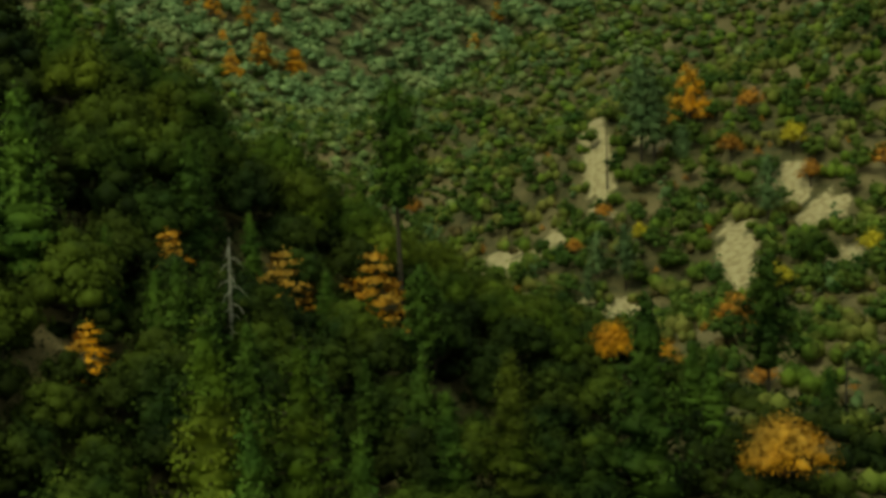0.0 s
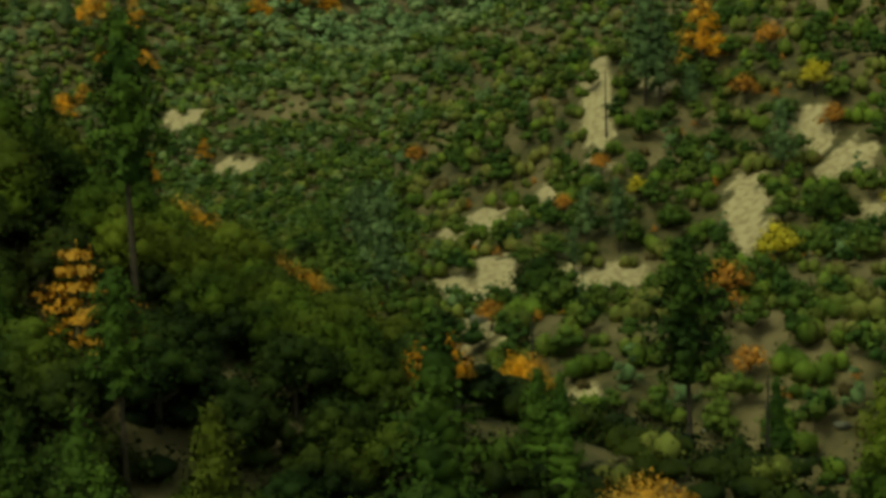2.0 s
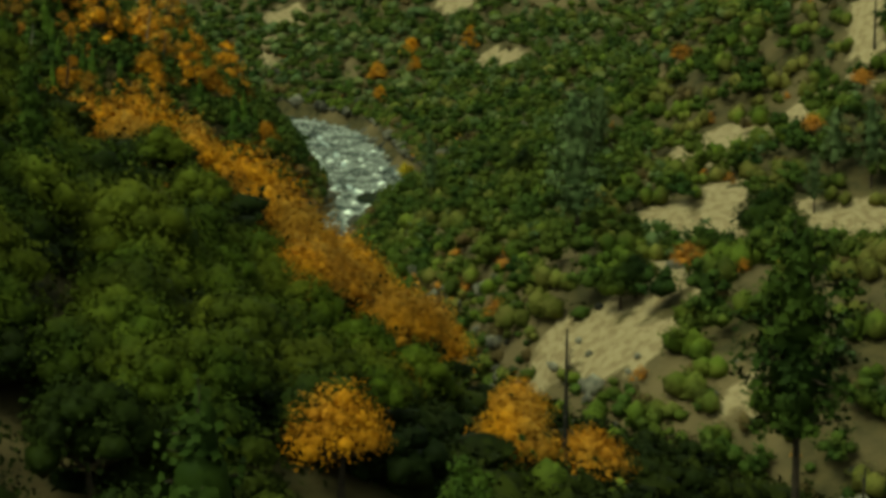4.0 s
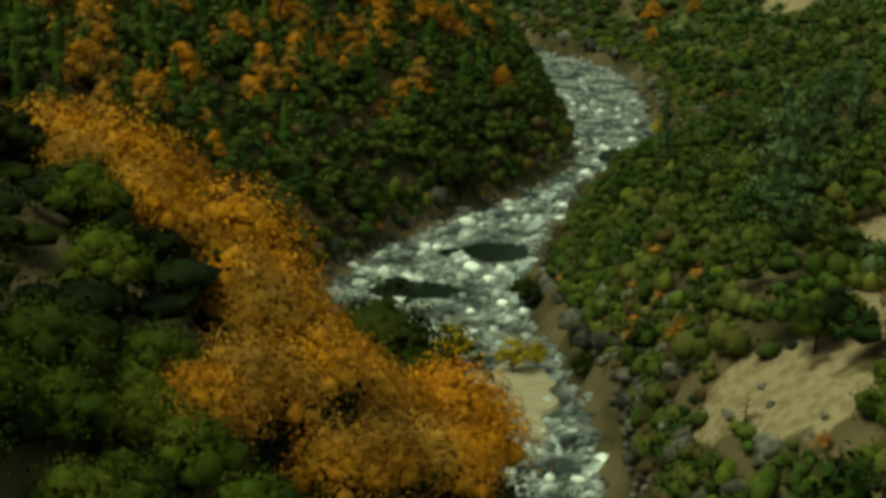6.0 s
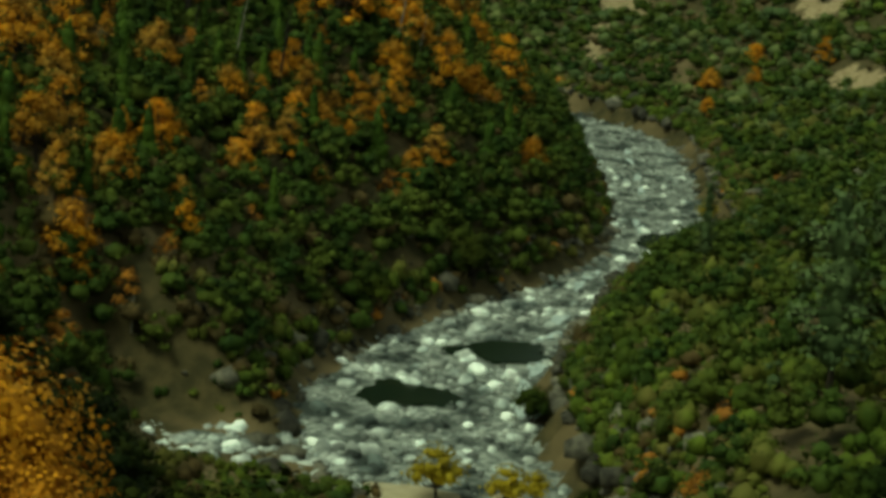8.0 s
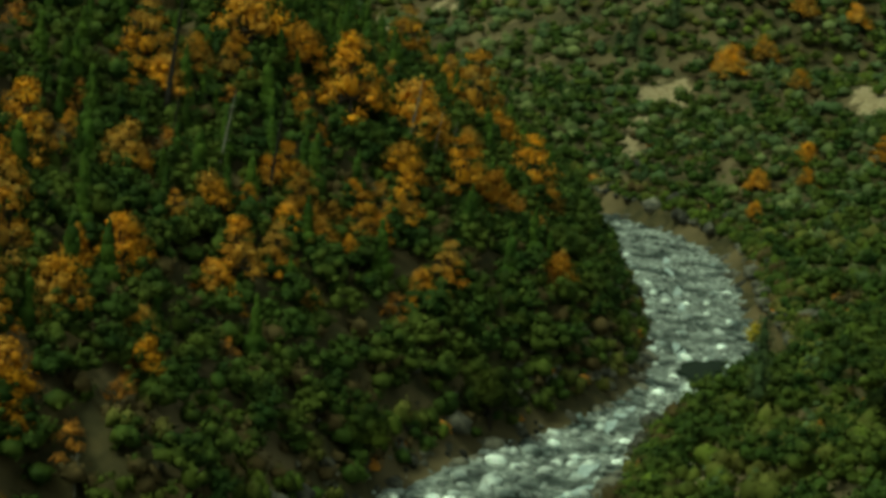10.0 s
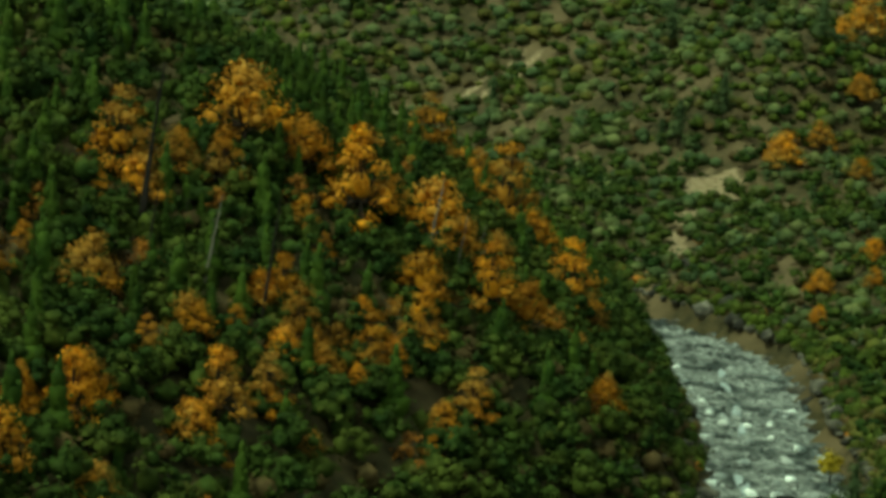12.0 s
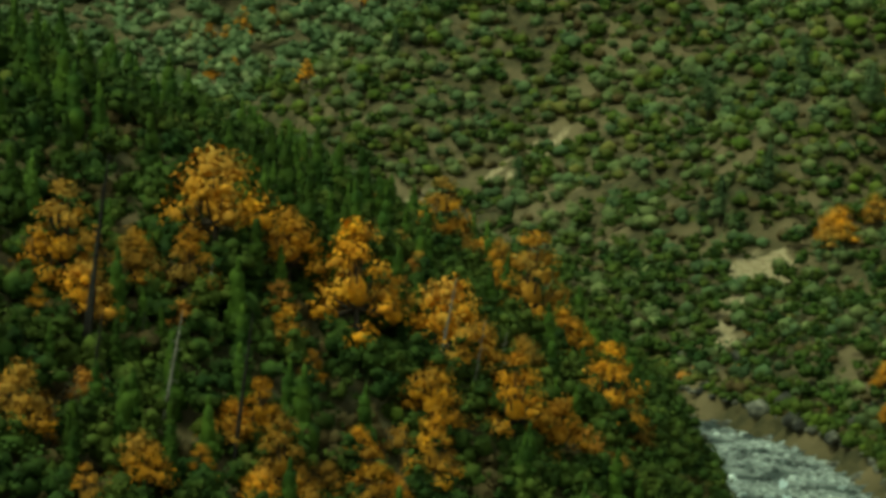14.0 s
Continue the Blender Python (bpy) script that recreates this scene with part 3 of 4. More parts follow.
KINDS = {
    "live_oak": kind_of_tree([oak_shapes(8, 8.5, 15, 95, 0.19, core=0.8, sub=ICO1) for _ in range(6)], OAK),
    "bright_oak": kind_of_tree([oak_shapes(8, 8.5, 17, 110, 0.17, core=0.8, sub=ICO1) for _ in range(4)], BRIGHTLEAF),
    "pine_tree": kind_of_tree([pine_shapes(19, 7.4, 15, 0.47, 0.19, 40, 0.42, core=0.42) for _ in range(3)], PINE),
    "fir_tree": kind_of_tree([pine_shapes(17, 9.5, 20, 0.04, 0.22, 24, 0.72, 0.3, core=0.62) for _ in range(3)] + [pine_shapes(17, 9.0, 12, 0.04, 0.32, 9, 0.72, 0.3, core=0.66) for _ in range(3)], PINE),
    "young_fir": kind_of_tree([pine_shapes(15, 9, 22, 0.04, 0.15, 52, 0.72, 0.3, core=0.58)], BRIGHTLEAF),
    "grey_pine": kind_of_tree([pine_shapes(17, 9.5, 14, 0.26, 0.26, 18, 0.45, core=0.38) for _ in range(3)], GREYPINE),
    "autumn_oak": kind_of_tree([oak_shapes(10, 8.5, 16, 85, 0.22, core=0.6, base=0.5, peak=0.6, sub=ICO1) for _ in range(5)], GOLD),
    "grove_oak": kind_of_tree([oak_shapes(10, 10, 24, 170, 0.15, core=0.5, sub=ICO1) for _ in range(4)], GOLD),
    "tiered_tree": kind_of_tree([pine_shapes(8.6, 10.0, 8, 0.10, 0.19, 50, 0.75, 0.25, flat=0.5, core=0.22) for _ in range(3)], GOLD),
    "rust_conifer": kind_of_tree([oak_shapes(11.5, 7.0, 17, 80, 0.22, core=0.6, base=0.6, peak=1.0, sub=ICO1) for _ in range(3)], GOLD),
    "rust_bush": kind_of_tree([oak_shapes(5, 5.5, 9, 55, 0.17, core=0.55, sub=ICO1) for _ in range(3)], RUST),
    "yellow_bush": kind_of_tree([oak_shapes(5, 5, 9, 60, 0.17, core=0.7, sub=ICO1) for _ in range(2)], YELLOW),
}
LABELS = {
    "live_oak": ("dark green evergreen oak with a rounded dense crown", "tree", "evergreen oaks on the slopes"),
    "bright_oak": ("bright green evergreen oak with a billowing crown", "tree", "evergreen oaks on the slopes"),
    "pine_tree": ("tall dark green pine with a bare lower trunk", "tree", "pines on the slopes"),
    "fir_tree": ("conical dark green conifer branched to the ground", "tree", "conifers on the slopes"),
    "young_fir": ("bright green bushy conifer branched to the ground", "tree", "conifers on the slopes"),
    "grey_pine": ("open blue-grey foothill pine on the scrubby slope", "tree", "grey pines on the slopes"),
    "autumn_oak": ("broad oak in orange autumn leaf", "tree", "orange oaks on the slopes"),
    "grove_oak": ("leafy orange oak with dark bare limbs showing", "tree", "orange oak grove above the river"),
    "tiered_tree": ("orange tree with leaves in flat open tiers", "tree", "orange tiered trees on the near slope"),
    "rust_conifer": ("tall oval tree in orange autumn leaf", "tree", "oval orange trees"),
    "rust_bush": ("rust-brown autumn bush on dry soil", "bush", "rusty bushes"),
    "yellow_bush": ("yellow-green autumn bush on the slope", "bush", "yellow bushes"),
}
PLANTED = []


def plant(kind, x, y, size=1.0, spin=None, variant=None, wide=1.0, lean=0.0):
    """One tree with its trunk and crown, standing on the ground."""
    z = float(ground_z(x, y)[0])
    v = int(rng.integers(0, len(KINDS[kind]))) if variant is None else variant
    if kind == "fir_tree":       # the far ones carry coarser sprays
        v = v % 3 + 3 * (y > 400)
    trunk, branches, crown = KINDS[kind][v]
    root = new(kind)
    part("trunk", trunk, root)
    tagged(part("limb_framework", branches, root), kind="stuff")
    part("crown", crown, root)
    root.matrix_basis = pose(x, y, z - 0.1, 0, lean, rng.uniform(0, 360) if spin is None else spin) @ Matrix.Diagonal((size * wide, size * wide, size, 1))
    tagged(root, *LABELS[kind])
    PLANTED.append((x, y, 3.2 * size))
    return root


def snag(x, y, height, lean=0.0, wood=None):
    """A dead trunk with broken limb stubs, standing on the ground."""
    z = float(ground_z(x, y)[0])
    root = new("dead_tree")
    pts, rad = trunk_shape(height, 0.10 + 0.012 * height, 0.2, top=0.25)
    part("trunk", mesh_of("trunk", *tube(pts, rad, 7), wood or CHAR), root)
    long = wood is GREYWOOD and height > 10 and y < 300
    for i in range(16 if long else 7):
        a, q = i * 2.4, 0.42 + (0.035 if long else 0.08) * i
        p = pts[0] * (1 - q) + pts[-1] * q
        ln = rng.uniform(1.6, 2.8) * (1.2 - 0.8 * q) if long else rng.uniform(0.5, 1.5) * (1 - 0.4 * q)
        tip = p + (math.cos(a) * ln, math.sin(a) * ln, -0.7 * ln if long else rng.uniform(-0.3, 0.5))
        part("limb", mesh_of("limb", *tube([p, (p + tip) / 2 + (0, 0, 0.25 * ln if long else 0.1), tip], [0.07, 0.05, 0.02], 4), wood or CHAR), root)
    root.matrix_basis = pose(x, y, z - 0.1, 0, lean, 0)
    tagged(root, "charred dead tree trunk with broken limbs" if wood is CHAR else "bleached grey dead tree trunk with broken limbs", "dead tree", "dead trees on the slopes")
    PLANTED.append((x, y, 0.6))
    return root


# orange oaks on the steep spur: x, y, size
for x, y, size in [(-152, 577, 1.51), (-153, 561, 0.83), (-146, 585, 1.06), (-156, 636, 0.62), (-139, 572, 0.62), (-124, 582, 0.96), (-131, 600, 1.33), (-176, 711, 0.91), (-139, 661, 0.94), (-116, 603, 1.02), (-119, 638, 0.74), (-119, 553, 0.46), (-133, 550, 0.67), (-126, 545, 0.61), (-132, 531, 0.83), (-122, 516, 0.70), (-143, 525, 0.93), (-110, 561, 0.63), (-103, 604, 0.78), (-116, 535, 0.44), (-131, 626, 0.72), (-125, 565, 0.49), (-122, 548, 0.67), (-112, 616, 0.56), (-124, 556, 0.47), (-178, 703, 0.99), (-152, 549, 0.86), (-130, 608, 0.87)]:
    plant("autumn_oak", x, y, size)
# orange tiered trees on the steep spur: x, y, size
for x, y, size in [(-156, 551, 1.24), (-148, 565, 0.93), (-137, 586, 1.46), (-149, 628, 0.56), (-134, 570, 0.46), (-119, 572, 0.86), (-166, 672, 1.35), (-145, 661, 1.58), (-119, 596, 1.17), (-122, 637, 1.32), (-119, 557, 0.93), (-132, 555, 0.72), (-126, 549, 0.91), (-131, 541, 0.48), (-123, 524, 0.94), (-122, 534, 0.76), (-128, 500, 0.88), (-109, 569, 0.84), (-106, 614, 0.45), (-109, 556, 0.38), (-153, 542, 0.49), (-133, 523, 0.55), (-118, 561, 0.61), (-130, 493, 0.59), (-142, 528, 0.47), (-156, 673, 0.95), (-136, 596, 0.76), (-151, 522, 0.51)]:
    plant("rust_conifer", x, y, size)
# orange oaks low on the spur: x, y, size
for x, y, size in [(-148, 490, 1.48), (-140, 489, 1.06), (-124, 480, 1.02), (-121, 464, 0.98), (-129, 504, 0.82), (-115, 487, 0.65), (-130, 469, 1.12), (-120, 493, 0.59), (-119, 464, 0.67)]:
    plant("autumn_oak", x, y, size)
# orange tiered trees low on the spur: x, y, size
for x, y, size in [(-149, 508, 1.15), (-132, 479, 1.05), (-125, 467, 0.78), (-119, 464, 0.72), (-131, 494, 0.55), (-119, 441, 0.62), (-129, 464, 0.50)]:
    plant("rust_conifer", x, y, size)
# orange oak grove above the river: x, y, size
for x, y, size in [(-30, 292, 1.04), (-22, 286, 1.20), (-20, 288, 1.20), (-20, 278, 0.70), (-15, 278, 0.70), (-12, 278, 0.70), (-13, 286, 1.20), (-7, 274, 0.70), (-9, 284, 0.89), (-3, 270, 0.70), (-8, 288, 0.75), (-1, 272, 0.70), (0, 260, 0.70), (-11, 300, 0.72), (-7, 296, 0.70), (1, 252, 0.70), (-9, 304, 0.74), (-4, 302, 1.20), (-3, 304, 1.20), (-5, 298, 0.70), (-1, 298, 0.70), (-3, 290, 0.70), (-0, 270, 0.70), (6, 266, 0.70), (6, 272, 0.70), (6, 260, 0.70), (4, 284, 0.70), (-0, 277, 0.70), (1, 262, 0.70), (-29, 290, 0.95), (-23, 284, 0.76), (-13, 272, 0.70), (-3, 282, 0.70), (1, 254, 0.70)]:
    plant("grove_oak", x, y, size)
# spreading evergreen oak at the brink: x, y, size
for x, y, size in [(-15, 316, 2.12)]:
    plant("bright_oak", x, y, size)
# slender grey pine beside the river
plant("grey_pine", -51, 548, 1.0, wide=0.6)
# bright green oaks in front of the grove: x, y, size
for x, y, size in [(-9, 262, 0.69), (-14, 268, 0.69), (-3, 257, 0.69), (-0, 250, 0.69), (-1, 250, 0.77), (2, 250, 0.78), (-2, 245, 0.69), (-13, 250, 0.69), (-17, 252, 0.69), (3, 238, 0.69), (0, 232, 0.69), (1, 222, 0.69)]:
    plant("bright_oak", x, y, size)
# orange tiered trees on the near spur: x, y, size
for x, y, size in [(-6, 190, 1.13), (-14, 187, 0.86), (-23, 179, 0.83), (-27, 160, 0.61)]:
    plant("tiered_tree", x, y, size)
# small orange oaks on the near spur: x, y, size
for x, y, size in [(16, 205, 0.54), (22, 218, 0.54), (16, 255, 0.52), (23, 242, 0.58), (29, 235, 0.40), (9, 246, 0.45), (30, 188, 0.86)]:
    plant("grove_oak", x, y, size)
# rusty bushes across the river: x, y, size
for x, y, size in [(-9, 669, 1.49), (53, 379, 1.02), (85, 491, 1.34), (77, 529, 1.46), (102, 488, 1.67), (69, 508, 1.38), (53, 386, 1.63), (54, 363, 1.16), (28, 488, 0.80), (16, 397, 1.14), (38, 502, 0.95), (-13, 413, 0.93), (30, 487, 1.05)]:
    plant("rust_bush", x, y, size)
# orange tree high on the right bank: x, y, size
for x, y, size in [(63, 538, 1.46)]:
    plant("rust_conifer", x, y, size)
# yellow bushes across the river: x, y, size
for x, y, size in [(45, 483, 1.18), (64, 409, 1.71), (83, 502, 1.61), (91, 451, 1.48), (-57, 451, 1.70), (-48, 453, 1.35), (-46, 457, 1.07), (-47, 433, 1.15), (-80, 656, 1.20), (-64, 610, 0.85)]:
    plant("yellow_bush", x, y, size)
# rusty trees on the farthest slopes: x, y, size
for x, y, size in [(-124, 1208, 1.50), (-134, 1216, 1.31), (-104, 1205, 1.69), (-91, 1241, 1.23), (-106, 1114, 1.47), (-93, 1149, 1.99), (-78, 1171, 1.45), (-114, 1160, 1.05), (40, 1377, 1.36), (24, 1321, 1.30), (-105, 1116, 1.23), (-92, 1156, 1.46), (-76, 1173, 1.48), (-149, 1008, 1.35), (-90, 802, 0.81), (-657, 1391, 1.41), (-657, 1409, 1.22), (-655, 1424, 1.54), (-667, 1389, 1.01), (-643, 1436, 1.13), (-635, 1464, 1.89), (-608, 1480, 2.10), (-634, 1355, 1.36), (-623, 1362, 1.07), (-392, 1029, 0.83)]:
    plant("rust_conifer", x, y, size)
# orange trees on the slope beyond the bend: x, y, size
for x, y, size in [(-165, 1002, 1.79), (-167, 980, 0.99), (-152, 948, 1.04), (-161, 898, 1.10), (-155, 919, 1.04), (-134, 884, 0.85), (-117, 784, 0.82), (-110, 804, 0.81), (-160, 899, 1.21), (-151, 948, 1.06), (-136, 958, 1.12), (-105, 786, 0.72), (-112, 765, 0.62), (-118, 786, 0.68)]:
    plant("autumn_oak", x, y, size)
# grey pines across the river: x, y, size
for x, y, size in [(49, 521, 1.58), (52, 519, 1.32), (40, 469, 0.90), (73, 478, 0.99), (34, 472, 0.75), (-14, 509, 1.03), (-2, 417, 1.45), (-184, 915, 0.98), (-195, 908, 0.87), (-224, 980, 1.05), (-200, 907, 0.62), (-199, 995, 0.94), (-170, 966, 0.99), (-360, 1036, 0.80), (-278, 961, 0.70), (59, 517, 0.66), (-14, 539, 0.88), (58, 519, 0.61), (31, 460, 0.60)]:
    plant("grey_pine", x, y, size)
# conifers on the spur and beyond: x, y, size
for x, y, size in [(31, 503, 0.48), (-145, 588, 0.93), (-143, 594, 0.76), (-153, 596, 0.83), (-139, 594, 0.69), (-139, 602, 0.58), (-145, 575, 0.67), (-169, 648, 0.73), (-152, 529, 0.64), (-157, 532, 0.65), (-168, 557, 0.62), (-171, 572, 0.59), (-161, 540, 0.62), (-165, 582, 0.66), (-146, 517, 0.48), (-136, 525, 0.44), (-139, 540, 0.47), (-135, 541, 0.42), (-139, 529, 0.42), (-133, 538, 0.40), (-156, 528, 0.71), (-162, 530, 0.67), (-151, 528, 0.59), (-141, 536, 0.49), (-166, 603, 0.57), (-160, 599, 0.60), (-164, 611, 0.64), (-163, 616, 0.65)]:
    plant("fir_tree", x, y, size)
for x, y, size in [(-176, 646, 0.72), (-171, 644, 0.68), (-166, 644, 0.62), (-163, 645, 0.58), (-149, 601, 0.56), (-151, 596, 0.55), (-154, 591, 0.48), (-158, 642, 0.52), (-154, 638, 0.46), (-191, 593, 0.68), (-207, 621, 0.75), (-183, 594, 0.56), (-189, 587, 0.61), (-180, 580, 0.54), (-155, 551, 0.43), (-150, 534, 0.44), (-206, 608, 0.67), (-239, 667, 0.74), (-211, 666, 0.65), (-220, 689, 0.62), (-224, 668, 0.59), (-166, 584, 0.44), (-145, 571, 0.40), (-146, 556, 0.34), (-138, 527, 0.42), (-146, 547, 0.41), (-146, 598, 0.35), (-134, 593, 0.58)]:
    plant("fir_tree", x, y, size)
# single evergreen oaks by the river and on the bare slope: x, y, size
for x, y, size in [(-23, 433, 0.70), (25, 441, 1.48), (24, 449, 1.27), (7, 394, 0.85), (80, 456, 1.24), (-37, 454, 0.73), (-59, 491, 0.83), (9, 396, 0.79), (-26, 518, 0.93), (-95, 557, 1.31), (-100, 522, 1.20)]:
    plant("live_oak", x, y, size)
# evergreen oaks under the tall conifers: x, y, size
for x, y, size in [(-33, 158, 0.85), (-37, 163, 0.9), (-29, 154, 0.75), (-24, 158, 0.8), (4, 189, 0.75), (9, 186, 0.7), (-2, 172, 0.8), (-10, 166, 0.8), (12, 176, 0.7), (-40, 172, 0.9), (-34, 152, 0.9), (-30, 149, 0.85), (-25, 151, 0.9), (-38, 156, 0.9), (-20, 149, 0.85), (-15, 154, 0.8), (-8, 157, 0.8)]:
    plant("live_oak", x, y, size)
# near spur: kind, x, y, size, breadth
for kind, x, y, size, wide in [("pine_tree", -4, 199, 1.18, 0.80), ("pine_tree", -2, 181, 0.78, 0.98), ("young_fir", 5, 171, 1.0, 0.95), ("young_fir", -17, 150, 1.42, 0.90), ("young_fir", -10.5, 150, 1.5, 0.75), ("fir_tree", -14, 147, 1.09, 0.80), ("fir_tree", 17, 181, 1.14, 1.00), ("fir_tree", 23, 199, 0.51, 1.25), ("fir_tree", 24.5, 196, 0.61, 0.88), ("fir_tree", -33, 168, 0.96, 1.12), ("pine_tree", 36, 238, 1.30, 0.95), ("young_fir", 52, 232, 1.59, 0.90), ("fir_tree", -6.5, 152, 0.92, 0.78), ("fir_tree", 45, 250, 1.09, 0.80)]:
    plant(kind, x, y, size, wide=wide)
# dead standing trunks: x, y, height, lean, bark
for x, y, height, lean, wood in [(-149.4, 545.6, 22.7, 7, CHAR), (-146.9, 553.0, 5.8, 5, CHAR), (-131.3, 547.9, 17.7, 6, CHAR), (-129.8, 595.1, 13.8, 9, GREYWOOD), (-134.2, 661.4, 5.6, 9, CHAR), (-139.4, 546.5, 12.8, 9, GREYWOOD), (-141.3, 599.2, 6.1, 0, GREYWOOD), (-145.0, 540.9, 10.1, 7, CHAR), (-131.0, 617.6, 7.1, 6, GREYWOOD), (-111.0, 465.7, 6.3, 0, GREYWOOD), (-40.6, 416.9, 7.6, 0, BARK), (-146.6, 565.7, 7.0, 9, GREYWOOD), (-148.7, 545.5, 19.6, 4, CHAR), (-17.4, 172.0, 12.5, 0, GREYWOOD), (22.6, 233.0, 12.0, 0, CHAR), (40.0, 213.0, 8.6, 0, CHAR), (40.0, 513.7, 14.8, 0, CHAR), (1.3, 385.6, 3.7, 0, CHAR), (-8.4, 394.8, 4.0, 0, CHAR), (-127.3, 600.9, 10.0, 7, GREYWOOD), (-144.7, 671.6, 7.5, 9, CHAR)]:
    snag(x, y, height, lean, wood)


# ---------------------------------------------------------------- woods and scrub
FAR = {
    "nearoak": [oak_shapes(7.5, 8, 7, 38, 0.24, limbs=False, sub=ICO1)[2] for _ in range(5)],
    "nearshrub": [shrub_shape(3.0, 4.6, 84, 0.20, lobes=2) for _ in range(4)],
    "lowshrub": [shrub_shape(2.2, 5.0, 56, 0.24, lobes=1, core=0.7) for _ in range(4)],
    "oak": [oak_shapes(7.5, 7.6, 5, 21, 0.36, limbs=False, sub=ICO1, core=0.8)[2] for _ in range(6)],
    "talloak": [oak_shapes(10, 6.6, 6, 19, 0.35, limbs=False, base=0.62, peak=0.8, sub=ICO1, core=0.8)[2] for _ in range(5)],
    "faroak": [oak_shapes(7.5, 8, 3, 11, 0.55, limbs=False, sub=ICO1)[2] for _ in range(6)],
    "shrub": [shrub_shape(3.1, 4.4, 40, 0.29, lobes=2) for _ in range(6)],
    "farshrub": [shrub_shape(3.2, 4.4, 18, 0.42, lobes=1) for _ in range(6)],
    "pine": [pine_shapes(11.0, 7.6, 6, 0.02, 0.38, 3, 0.75, limbs=False, core=0.72)[2] for _ in range(4)],
    "gold": [oak_shapes(8, 6.4, 7, 60, 0.22, limbs=False, core=0.55, base=0.5, peak=0.6, sub=ICO1)[2] for _ in range(4)],
}
heaps = {"nearwood": [], "oak": [], "shrub": [], "pine": [], "greypine": [], "gold": [], "rust": [], "brown": [], "greyed": [], "farscrub": [], "farwood": []}
single = {"live_oak": 0, "fir_tree": 0}


FIXED = len(PLANTED)


def crowded(x, y, own):
    p = np.array(PLANTED[:FIXED])
    return bool(np.any((x - p[:, 0]) ** 2 + (y - p[:, 1]) ** 2 < (p[:, 2] + own) ** 2 * 0.3))


def heap(kind, shape, x, y, z, size):
    v, f, n = FAR[shape][int(rng.integers(0, len(FAR[shape])))]
    a = rng.uniform(0, 6.3)
    heaps[kind].append((turned(v * size, a) + (x, y, z - 0.25), f, turned(n, a)))


